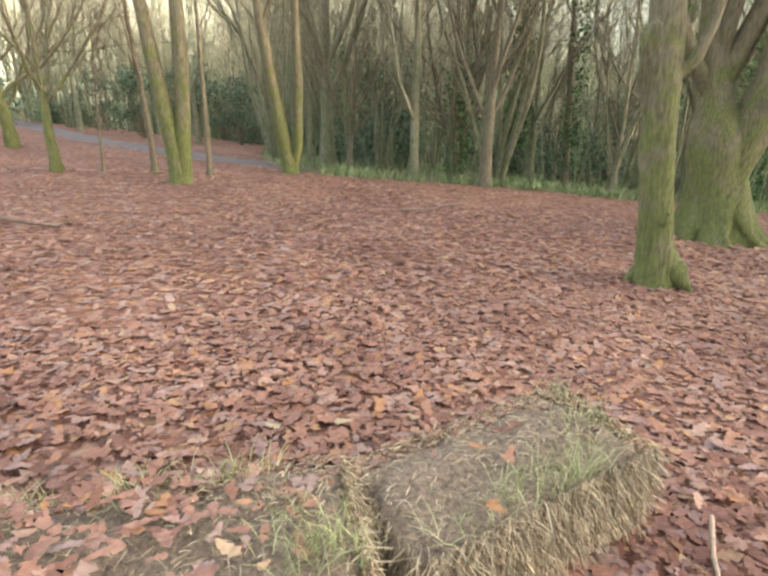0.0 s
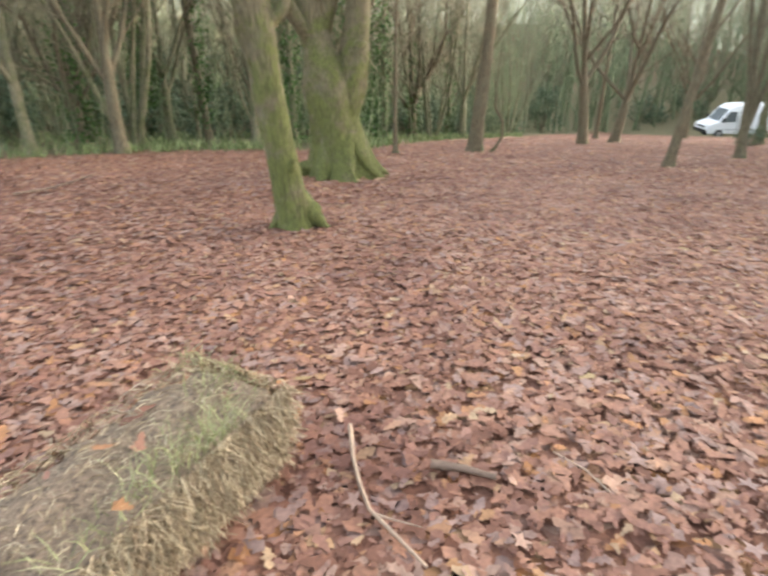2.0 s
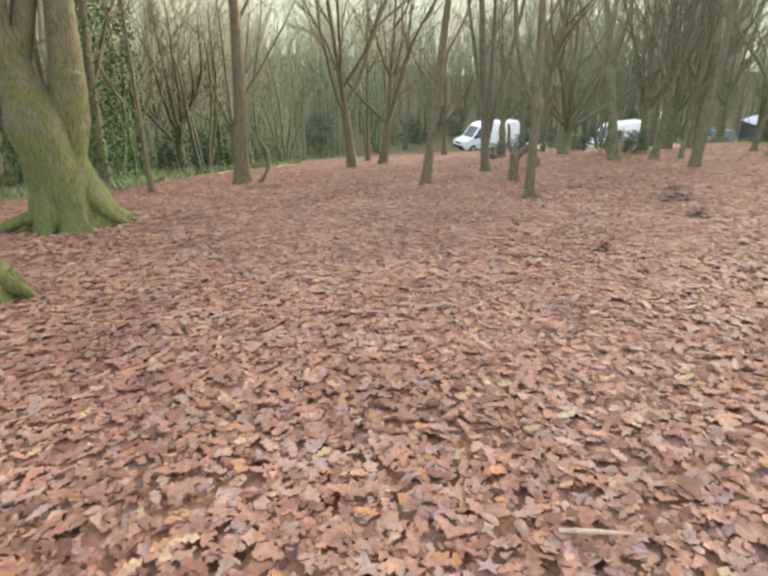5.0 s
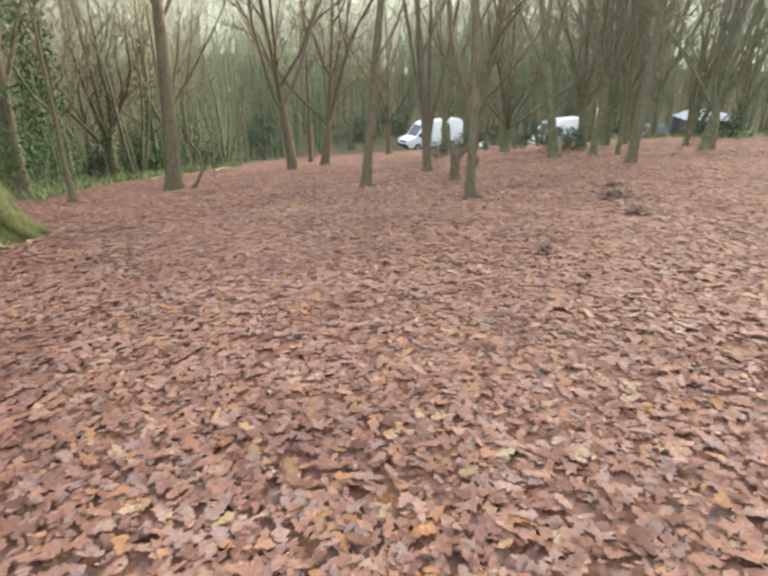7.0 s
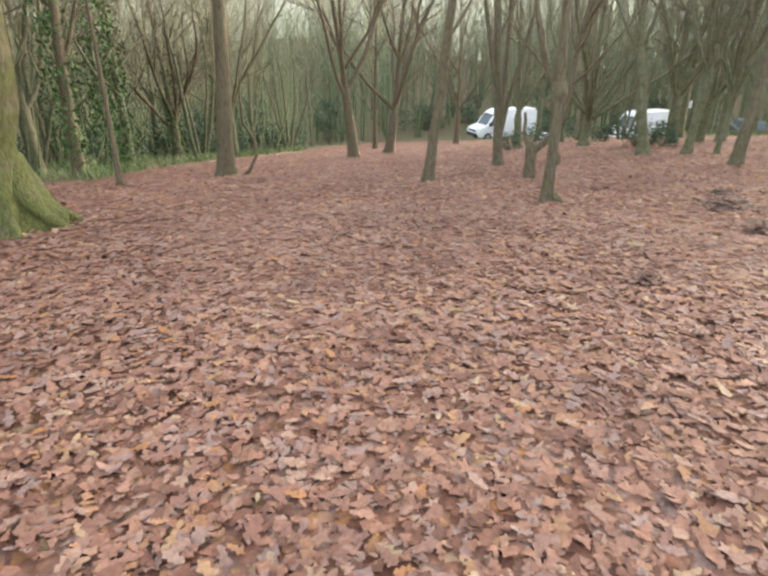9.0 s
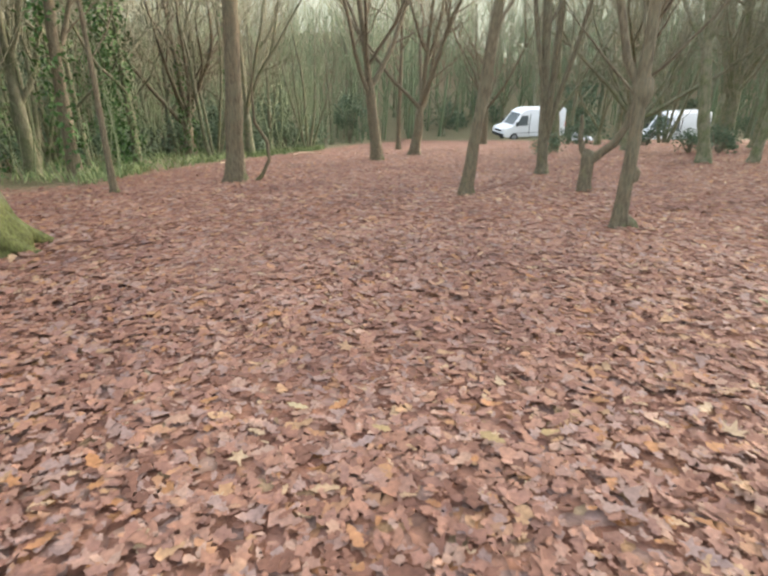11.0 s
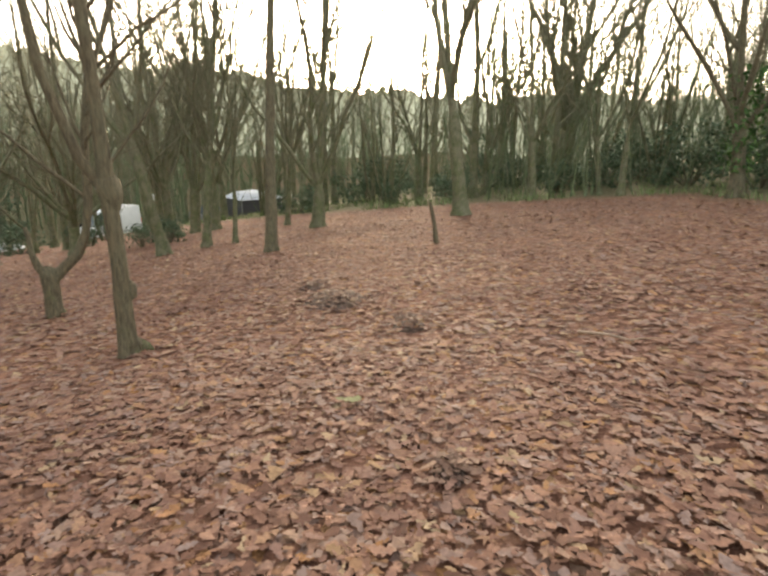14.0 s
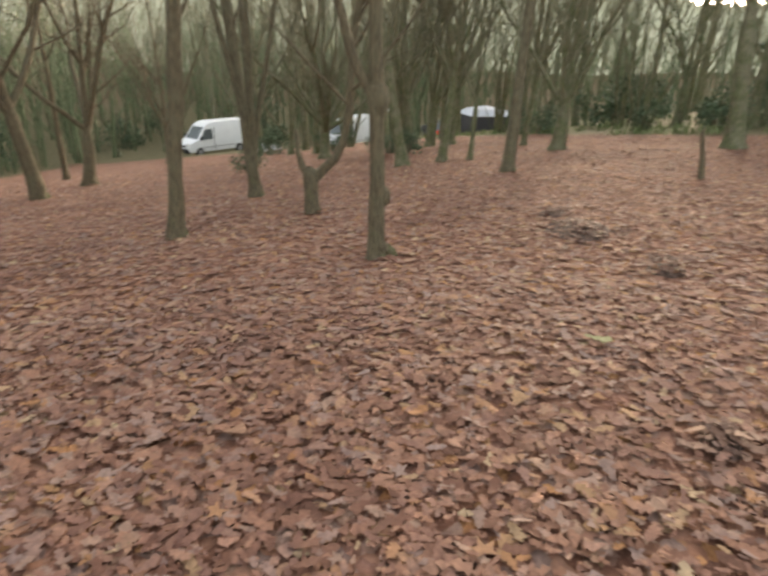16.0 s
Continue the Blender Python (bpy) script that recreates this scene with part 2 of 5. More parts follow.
FLOOR = ground_material()
MUD = plain("wet_track", (0.08, 0.06, 0.055), 0.7, 0, 3, 0.5, 0.6)
BALE = plain("rotting_straw", (0.2, 0.145, 0.1), 0.95, 0, 45, 0.5, 1.0)
PAINT = plain("white_van_paint", (0.7, 0.71, 0.72), 0.3, 0, 2, 0.05)
GREYPAINT = plain("dark_car_paint", (0.05, 0.05, 0.06), 0.3, 0, 2, 0.1)
GLASS = plain("tinted_window", (0.10, 0.115, 0.12), 0.08, 0, 2, 0.1)
RUBBER = plain("black_rubber", (0.02, 0.02, 0.02), 0.8)
STEEL = plain("wheel_steel", (0.35, 0.35, 0.36), 0.4, 0.8)
CANVAS = plain("grey_canvas", (0.72, 0.74, 0.78), 0.7, 0, 3, 0.1)
STICK = plain("weathered_stick", (0.36, 0.26, 0.185), 0.8, 0, 20, 0.3, 0.4)
SOIL = plain("dark_leaf_mould", (0.115, 0.07, 0.052), 0.9, 0, 20, 0.6, 0.8)
WET_WOOD = plain("damp_dark_wood", (0.15, 0.1, 0.072), 0.8, 0, 20, 0.4, 0.5)
RED = plain("red_lamp_lens", (0.7, 0.05, 0.03), 0.25)
LAMP = plain("clear_lamp_lens", (0.75, 0.75, 0.72), 0.15)



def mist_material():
    """Trees across the valley, their mist painted: pale olive colour and a faint emission."""
    m, nd, ln, bs = material("painted_mist", 1.0)
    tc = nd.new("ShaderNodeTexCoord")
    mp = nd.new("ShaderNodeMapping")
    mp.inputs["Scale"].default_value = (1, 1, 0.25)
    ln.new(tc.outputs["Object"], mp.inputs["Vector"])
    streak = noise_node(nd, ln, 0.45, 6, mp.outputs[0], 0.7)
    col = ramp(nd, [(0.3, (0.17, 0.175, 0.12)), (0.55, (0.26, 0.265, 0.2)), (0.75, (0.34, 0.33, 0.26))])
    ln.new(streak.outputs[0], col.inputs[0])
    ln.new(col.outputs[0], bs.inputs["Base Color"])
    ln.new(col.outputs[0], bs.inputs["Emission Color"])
    # weak emission in place of light scattered by the mist
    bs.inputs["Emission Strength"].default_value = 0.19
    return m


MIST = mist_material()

# ---- the ground ----
def terrain(x, y):
    """Height of the ground: a gentle slope that steepens downhill, a valley and hills far off."""
    s = 0.59 * x + 0.81 * y
    a, b = np.clip(s - 8, 0, 12), np.clip(s - 20, 0, 30)
    z = -0.055 * np.clip(x, -60, 60) - 0.0753 * np.clip(y, -60, 60) - 0.003 * a * a - 0.072 * b
    z = z - 0.65 * np.clip((x - 37) / 9, 0, 1) * np.clip((21 - y) / 5, 0, 1)
    r = np.hypot(x, y)
    w = np.clip((r - 55) / 60, 0, 1)
    w = w * w * (3 - 2 * w)
    north = np.clip((0.6 * x + 0.8 * y) / (r + 1), 0, 1)
    hill = -7 + (10 + 13 * north) * np.clip((r - 95) / 110, 0, 1) + 2.6 * np.sin(x * 0.021 + 1) * np.sin(y * 0.017) + 1.3 * np.sin(0.06 * x - 0.05 * y) + 0.9 * np.sin(0.11 * y + 0.05 * x)
    return z * (1 - w) + hill * w


def verge(x, y):
    """0 on the leaf-strewn clearing, 1 in the undergrowth round it."""
    north = np.interp(x, [-40, -9, -4, -2.4, 3.8, 5.7, 8, 14, 20.6, 34, 46, 60], [60, 40, 17.5, 14.2, 14.3, 13.1, 12.9, 17.4, 21, 30, 34, 34])
    east = np.interp(y, [-20, -9, -5, 0, 5, 12, 30], [13, 17.5, 20.5, 25, 33, 37, 43])
    south = np.interp(x, [-30, 0, 8, 13, 17, 25], [-20, -16, -10, -7.6, -8.6, -12])
    d = np.maximum(np.maximum(y - north, x - east), np.maximum(south - y, -26 - x))
    return np.clip(d / 1.6 + 0.4, 0, 1)


def axis(lo, hi, step):
    mid = np.arange(lo, hi + step / 2, step)
    grow = np.cumsum(step * 1.22 ** np.arange(1, 30))
    return np.concatenate([lo - grow[::-1], mid, hi + grow])


xs, ys = axis(-26, 50, 0.5), axis(-18, 44, 0.5)
gx, gy = np.meshgrid(xs, ys, indexing="ij")
gz = terrain(gx, gy) + 0.03 * np.sin(gx * 1.7 + 0.6 * gy) * np.sin(gy * 1.3)
nx, ny = gx.shape
ii, jj = np.meshgrid(np.arange(nx - 1), np.arange(ny - 1), indexing="ij")
quads = np.stack([ii * ny + jj, (ii + 1) * ny + jj, (ii + 1) * ny + jj + 1, ii * ny + jj + 1], axis=-1).reshape(-1, 4)
ground_mesh = mesh_from("ground", np.stack([gx, gy, gz], axis=-1).reshape(-1, 3), quads)
cover = ground_mesh.attributes.new("cover", "FLOAT_COLOR", "POINT")
far_off = np.hypot(gx, gy)
field = np.clip((far_off - 80) / 15, 0, 1) * np.clip((135 - far_off) / 15, 0, 1) * np.clip((gy / (far_off + 1) - 0.9) / 0.05, 0, 1)
cover.data.foreach_set("color", np.stack([verge(gx, gy) * np.clip((140 - far_off) / 60, 0.7, 1), field, 0 * gx, 0 * gx + 1], axis=-1).astype(np.float32).ravel())
ground = tagged(piece("ground", ground_mesh, FLOOR), "woodland floor covered in fallen brown oak leaves, sloping gently", "ground", kind="structure")


def floor_z(x, y):
    return float(terrain(x, y) + 0.03 * np.sin(x * 1.7 + 0.6 * y) * np.sin(y * 1.3))


# ---- trees ----
def grow(rng, p, d, length, n, wobble, lift):
    pts = [np.array(p, dtype=float)]
    d = np.array(d, dtype=float)
    d /= np.linalg.norm(d)
    for _ in range(n):
        d = d + rng.normal(0, wobble, 3) + np.array([0, 0, lift])
        d /= np.linalg.norm(d)
        pts.append(pts[-1] + d * length / n)
    return np.array(pts)


def taper(r0, r1, n):
    return np.linspace(r0, r1, n)


def along(pts, f):
    q = f * (len(pts) - 1)
    i = min(int(q), len(pts) - 2)
    return pts[i] + (pts[i + 1] - pts[i]) * (q - i), pts[i + 1] - pts[i]


def side_way(rng, way, tilt):
    """A way that leaves the way given at about that angle."""
    way = way / np.linalg.norm(way)
    r = rng.normal(0, 1, 3)
    r -= way * r.dot(way)
    r /= np.linalg.norm(r)
    return way * math.cos(tilt) + r * math.sin(tilt)


def tree_parts(rng, height, radius, lean=(0, 0), first=0.3, limbs=7, fork=0.0, stems=4, rise=0.14, twiggy=1.0, flare=1.5, sides=10, tilt=0.75, low=0.8, knots=3, leader=0.62):
    """Trunk, list of limbs, and crown of crooked branches and twigs, as lists of tubes."""
    n = 20
    f = np.linspace(0, 1, n + 1)
    z = height * (f ** 1.35)
    turn = np.cumsum(rng.normal(0, 0.02, (n + 1, 2)), axis=0) * 0.7
    wob = np.cumsum(turn * np.diff(z, prepend=0)[:, None], axis=0)
    wob[0] = 0
    z, wob = np.concatenate([z[:1], (0.06, 0.14), z[1:]]), np.concatenate([wob[:1], wob[:1], wob[:1], wob[1:]])
    order = np.argsort(z)
    z = z[order]
    pts = np.stack([lean[0] * z + wob[:, 0], lean[1] * z + wob[:, 1], z], axis=-1)
    pts = np.concatenate([[pts[0] - [0, 0, 0.25]], pts])
    zz = np.concatenate([[0], z])
    rad = radius * np.concatenate([[flare * 1.1], (1 - 0.92 * (z / height) ** 0.9)])
    spread = max(0.16, radius * 1.1)
    rad[1:] *= 1 + (flare - 1) * np.exp(-z / spread)
    ring_at = np.arange(sides) * 2 * np.pi / sides
    flute = np.cos(ring_at * 3 + rng.uniform(0, 6)) * 0.09 + np.cos(ring_at * 5 + rng.uniform(0, 6)) * 0.08
    lump = 1 + rng.normal(0, 0.05, (len(rad), sides)) + flute[None] * (0.25 + 1.3 * np.exp(-zz / (2 * spread)))[:, None] * (flare - 0.8)
    for _ in range(knots):
        # burrs and old branch scars
        kz, ka, size = rng.uniform(0.15, min(3.0, height * 0.35)), rng.uniform(0, 6.283), rng.uniform(0.15, 0.42)
        lump += size * np.exp(-((zz - kz) / (0.7 * radius + 0.06)) ** 2)[:, None] * np.exp(2.2 * (np.cos(ring_at - ka) - 1))[None]
    if fork:
        rad[1:] *= np.where(z > fork, leader, 1.0)
    trunk = [(pts, rad[:, None] * lump, sides)]
    limb_list, crown = [], []

    def on_trunk(h):
        i = max(1, min(np.searchsorted(z, h), len(z) - 1))
        q = (h - z[i - 1]) / (z[i] - z[i - 1])
        return pts[i] + (pts[i + 1] - pts[i]) * q

    def leafless(base_pts, r0, length, count, start=0.12):
        for k in range(count):
            g = start + (0.98 - start) * (k + rng.uniform(0, 1)) / count
            p, way = along(base_pts, g)
            sub = grow(rng, p, side_way(rng, way, rng.uniform(0.45, 0.95)), length * rng.uniform(0.35, 0.75) * (1.2 - 0.6 * g), 5, 0.16, rise * 0.8)
            rs = max(0.009, r0 * 0.42 * (1.15 - g))
            crown.append((sub, taper(rs, 0.005, 6), 3))
            for _ in range(int(round(5 * twiggy))):
                p2, way2 = along(sub, rng.uniform(0.15, 1.0))
                tw = grow(rng, p2, side_way(rng, way2, rng.uniform(0.3, 0.9)), length * rng.uniform(0.16, 0.4), 2, 0.2, rise * 0.6)
                crown.append((tw, taper(max(0.006, rs * 0.45), 0.003, 3), 3))

    for k in range(stems if fork else 0):
        at = fork * rng.uniform(0.75, 1.3)
        p = on_trunk(at)
        az = k * 6.283 / stems + rng.uniform(-0.5, 0.5)
        el = rng.uniform(low, low + 0.45)
        long = height * rng.uniform(0.45, 0.72)
        limb = grow(rng, p, (math.cos(az) * math.cos(el), math.sin(az) * math.cos(el), math.sin(el)), long, 11, 0.1, 0.07)
        r0 = radius * rng.uniform(0.3, 0.52)
        limb_list.append([(limb, taper(r0, r0 * 0.15, 12), 6)])
        leafless(limb, r0, height * 0.26, 9)
        # the stem divides again
        g = rng.uniform(0.2, 0.5)
        p, way = along(limb, g)
        second = grow(rng, p, side_way(rng, way, rng.uniform(0.3, 0.6)), long * (1 - g) * 0.9, 7, 0.11, 0.08)
        limb_list[-1].append((second, taper(r0 * (1 - 0.8 * g) * 0.75, r0 * 0.12, 8), 5))
        leafless(second, r0 * 0.7, height * 0.2, 5)

    for k in range(limbs):
        g = first + (0.9 - first) * (k + rng.uniform(0, 0.7)) / max(1, limbs)
        g = min(g, 0.95)
        p = on_trunk(g * height)
        az = k * 2.4 + rng.uniform(-0.5, 0.5)
        el = rng.uniform(tilt - 0.15, tilt + 0.3)
        way = np.array([math.cos(az) * math.cos(el), math.sin(az) * math.cos(el), math.sin(el)])
        length = height * rng.uniform(0.28, 0.5) * (1.15 - 0.6 * g)
        r0 = max(0.014, radius * (1 - 0.92 * g ** 0.9) * rng.uniform(0.3, 0.6))
        limb = grow(rng, p, way, length, 8, 0.13, rise)
        limb_list.append([(limb, taper(r0, r0 * 0.2, 9), 6)])
        leafless(limb, r0, length, 6)
    leafless(pts[12:], radius * 0.3, height * 0.3, 6)
    return trunk, limb_list, crown


def tree_thing(name, x, y, seed, mat, label, group="", extra=(), **kw):
    rng = np.random.default_rng(seed)
    thing = empty_thing(name, x, y, floor_z(x, y), 0, label, "tree", group)
    trunk, limb_list, crown = tree_parts(rng, **kw)
    v, q = tubes(trunk + list(extra))
    piece("trunk", mesh_from("trunk", v, q), mat, thing)
    for b in limb_list:
        v, q = tubes(b)
        piece("limb", mesh_from("limb", v, q), mat, thing)
    v, q = tubes(crown)
    piece("crown", mesh_from("crown", v, q), mat, thing, "bare twigs and branches")
    return thing


# name, x, y, radius, lean x, lean y, height, first limb, limbs, bark
TREES = (
    ("oak_tree", -6.9, 11.52, 0.13, -0.02, 0, 8, 0.2, 9, 0), ("oak_tree", -11.1, 16.6, 0.2, -0.03, 0, 9, 0.16, 9, 0),
    ("oak_tree", -4.12, 12.6, 0.075, 0.0, 0, 8, 0.4, 5, 1), ("oak_tree", -5.3, 12.5, 0.09, 0, 0, 7, 0.3, 6, 1),
    ("oak_tree", 2.2, 14.1, 0.18, -0.02, 0, 11, 0.25, 8, 2), ("oak_tree", 1.6, 16.1, 0.2, -0.05, 0, 11, 0.15, 9, 2),
    ("oak_tree", -1.3, 15.8, 0.1, 0.04, 0, 7, 0.2, 8, 2), ("oak_tree", 4.87, 16.6, 0.14, -0.03, 0, 11, 0.35, 7, 2),
    ("oak_tree", 6.1, 16.3, 0.12, 0, 0, 9, 0.3, 7, 2), ("oak_sapling", -6.18, 11.97, 0.045, 0.05, 0, 3, 0.4, 4, 1),
    ("oak_sapling", 7.6, 11.1, 0.07, -0.02, 0.02, 6, 0.45, 5, 1), ("oak_tree", 9.9, 11.0, 0.22, 0.05, -0.05, 11, 0.4, 7, 1),
    ("oak_tree", 15.3, 12.1, 0.2, -0.02, 0.015, 11, 0.3, 8, 1), ("oak_tree", 19.0, 13.6, 0.2, 0.06, -0.05, 10, 0.22, 9, 1),
    ("oak_tree", 23.4, 17.9, 0.14, 0.02, -0.02, 9, 0.3, 7, 1), ("oak_tree", 10.7, 6.3, 0.115, 0.04, -0.06, 10, 0.3, 7, 1),
    ("oak_tree", 8.27, 14.3, 0.17, 0.01, -0.015, 10, 0.3, 8, 1), ("oak_tree", 15.4, 21.6, 0.26, 0.02, -0.02, 10, 0.2, 10, 1),
    ("oak_tree", 17.8, 4.6, 0.16, -0.1, 0.19, 11, 0.3, 8, 2), ("oak_tree", 18.5, 3.75, 0.13, -0.02, -0.1, 11, 0.3, 7, 2),
    ("oak_tree", 18.55, 3.1, 0.075, 0, -0.05, 9, 0.35, 6, 2), ("oak_tree", 15.85, 2.3, 0.135, 0, -0.01, 11, 0.35, 7, 2),
    ("oak_tree", 19.6, 1.0, 0.19, -0.01, -0.05, 10, 0.2, 10, 2), ("oak_tree", 18.55, -2.6, 0.24, 0.02, 0.12, 11, 0.4, 7, 2),
    ("oak_tree", 20.85, -5.7, 0.16, 0, 0.08, 11, 0.35, 7, 2), ("oak_tree", 25.3, -9.2, 0.42, 0.0, 0.05, 12, 0.25, 10, 2),
    ("oak_tree", 20.1, -7.5, 0.1, 0.03, 0.1, 10, 0.35, 6, 2), ("oak_tree", 19.2, -7.6, 0.12, 0, 0.02, 11, 0.35, 6, 2),
    ("oak_tree", 16.1, -8.5, 0.2, 0.02, 0.07, 11, 0.35, 7, 2), ("oak_tree", 21.8, 1.7, 0.095, -0.02, -0.06, 9, 0.35, 6, 2),
    ("oak_tree", 23.5, 5.2, 0.2, -0.02, 0.05, 11, 0.15, 10, 2), ("oak_tree", 24.3, 4.6, 0.2, 0.0, -0.08, 11, 0.15, 10, 2),
    ("oak_tree", 24.0, 3.9, 0.16, 0.03, 0.02, 11, 0.2, 9, 2), ("oak_tree", 30, 17.5, 0.19, 0, 0, 10, 0.25, 8, 1),
    ("oak_tree", 22.0, 7.6, 0.2, 0, 0.02, 10, 0.3, 7, 2),
)
BARKS = (BARK_MOSSY, BARK, BARK_DARK)
LABELS = {0: "bare oak tree with green moss on its trunk", 1: "bare oak tree with grey-brown lichened bark", 2: "bare dark-barked woodland tree with ascending limbs"}
FORKS = {12: (1.9, 5, 0.7), 13: (1.5, 5, 0.75), 15: (0, 0, 0), 17: (1.4, 6, 0.6), 18: (2.2, 3, 1.0), 34: (0.8, 8, 0.5), 21: (0, 0, 0), 22: (0.9, 5, 0.9), 23: (2.4, 4, 0.9), 24: (1.8, 4, 0.9), 25: (2.0, 7, 0.7),
         4: (1.7, 4, 0.8), 5: (0.9, 6, 0.75), 6: (1.0, 5, 0.7), 7: (0, 0, 0), 0: (1.5, 4, 0.7), 1: (1.2, 5, 0.6)}
for k, (nm, x, y, r, lx, ly, h, first, limbs, b) in enumerate(TREES):
    label = "slender young bare oak sapling" if nm == "oak_sapling" else LABELS[b]
    fork, stems, low = FORKS.get(k, ((1.3 + 0.15 * (k % 5)) if b == 2 or (b == 1 and first <= 0.25) else 0.0, 4 + k % 3, 0.85))
    # dark-barked trees past x 16.5 take the bark paled for haze
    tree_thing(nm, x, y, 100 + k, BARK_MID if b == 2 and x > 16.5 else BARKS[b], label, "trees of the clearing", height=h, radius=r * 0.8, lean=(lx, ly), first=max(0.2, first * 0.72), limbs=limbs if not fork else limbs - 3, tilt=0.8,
               fork=fork, stems=stems, low=low, twiggy=1.4 if x < 17 else 0.9)


def stem(points, radii, sides=10, seed=0, rough=0.05):
    rng = np.random.default_rng(seed)
    radii = np.asarray(radii, dtype=float)
    return (np.array(points, dtype=float), radii[:, None] * (1 + rng.normal(0, rough, (len(radii), sides))), sides)


# the slender mossy oak beside the old giant, with a dark burr on its trunk
tree_thing("oak_tree", 2.61, 5.44, 31, BARK_MOSSY, "slender mossy oak with a dark burr on its trunk", "trees of the clearing",
           extra=[stem([(-0.2, 0.13, 1.6), (-0.25, 0.15, 1.95), (-0.29, 0.17, 2.2), (-0.31, 0.18, 2.38), (-0.32, 0.19, 2.42)], [0.08, 0.12, 0.135, 0.12, 0.07], 12, 4, 0.18),
                  stem([(-0.22, 0.15, 1.85), (-0.08, 0.1, 2.0), (0.03, 0.05, 2.1), (0.12, 0.02, 2.4), (0.2, 0.0, 3.2)], [0.08, 0.07, 0.06, 0.045, 0.03], 8, 12, 0.12),
                  stem([(0.02, 0, 0.3), (0.15, -0.1, 0.12), (0.24, -0.16, 0.02), (0.34, -0.21, -0.08)], [0.14, 0.1, 0.055, 0.025], 9, 15, 0.14),
                  stem([(0.1, -0.08, 0.08), (0.15, -0.11, 0.16), (0.17, -0.12, 0.22), (0.16, -0.11, 0.28)], [0.05, 0.085, 0.075, 0.03], 9, 21, 0.16),
                  stem([(-0.06, -0.02, 0.64), (-0.05, -0.12, 0.7), (-0.05, -0.14, 0.75)], [0.06, 0.05, 0.02], 8, 22, 0.16),
                  stem([(0, 0, 0.28), (-0.16, 0.08, 0.08), (-0.28, 0.1, -0.06)], [0.15, 0.08, 0.03], 9, 16, 0.14)],
           height=12, radius=0.162, lean=(-0.125, 0.085), first=0.26, limbs=8, flare=1.3, sides=18, knots=12)
# the giant: a fluted mossy butt with low roots, dividing above head height beside a broken stub
roots = [stem([(0.1 * math.cos(a), 0.1 * math.sin(a), 0.8), (0.3 * math.cos(a), 0.3 * math.sin(a), 0.42), (0.5 * math.cos(a), 0.5 * math.sin(a), 0.16), (0.72 * math.cos(a + 0.12), 0.72 * math.sin(a + 0.12), 0.02), (0.95 * math.cos(a + 0.25), 0.95 * math.sin(a + 0.25), -0.14)],
              [0.26, 0.21, 0.13, 0.07, 0.03], 12, i, 0.14) for i, a in enumerate((0.1, 1.3, 2.6, 3.6, 4.4, 5.3, 5.9))]
roots.append(stem([(-0.3, 0.1, 0.2), (-0.55, 0.24, 0.2), (-0.75, 0.36, 0.13), (-0.9, 0.42, 0.0), (-0.98, 0.45, -0.12)], [0.14, 0.1, 0.085, 0.07, 0.04], 10, 14, 0.1))
roots.append(stem([(0.06, -0.03, 1.0), (0.14, -0.08, 1.5), (0.22, -0.12, 1.9), (0.26, -0.15, 2.3), (0.32, -0.18, 3.2), (0.42, -0.25, 4.6), (0.6, -0.4, 7.0)], [0.27, 0.26, 0.24, 0.2, 0.18, 0.15, 0.07], 14, 9, 0.08))
roots.append(stem([(0.16, -0.12, 1.75), (0.2, -0.24, 1.95), (0.22, -0.34, 2.1), (0.22, -0.36, 2.13)], [0.17, 0.14, 0.11, 0.03], 10, 10, 0.18))
tree_thing("old_oak_tree", 4.75, 8.42, 41, BARK_MOSSY, "massive old oak with a moss-green fluted butt and broken stub", "trees of the clearing",
           extra=roots, height=13, radius=0.33, lean=(-0.1, 0.05), first=0.3, limbs=9, flare=1.85, sides=28, fork=1.95, stems=4, low=0.95, knots=14, leader=0.68)
# twin-stemmed oaks
tree_thing("twin_oak_tree", -4.22, 11.1, 51, BARK_MOSSY, "twin-stemmed oak with mossy trunks", "trees of the clearing",
           extra=[stem([(0.05, 0.02, 0.1), (0.12, 0.05, 0.8), (0.22, 0.1, 2.0), (0.3, 0.1, 4.0), (0.4, 0.1, 7.0)], [0.17, 0.15, 0.14, 0.11, 0.04], 10, 2)],
           height=10, radius=0.17, lean=(-0.09, 0), first=0.35, limbs=8)
tree_thing("twin_oak_tree", -2.6, 14.0, 52, BARK_MOSSY, "oak forked at the base into two leaning stems", "trees of the clearing",
           extra=[stem([(0.05, 0.02, 0.05), (0.2, 0.1, 0.6), (0.28, 0.1, 2.0), (0.3, 0.1, 4.0), (0.35, 0.1, 7.0)], [0.13, 0.12, 0.11, 0.09, 0.03], 10, 3)],
           height=10, radius=0.17, lean=(-0.14, 0), first=0.3, limbs=8)
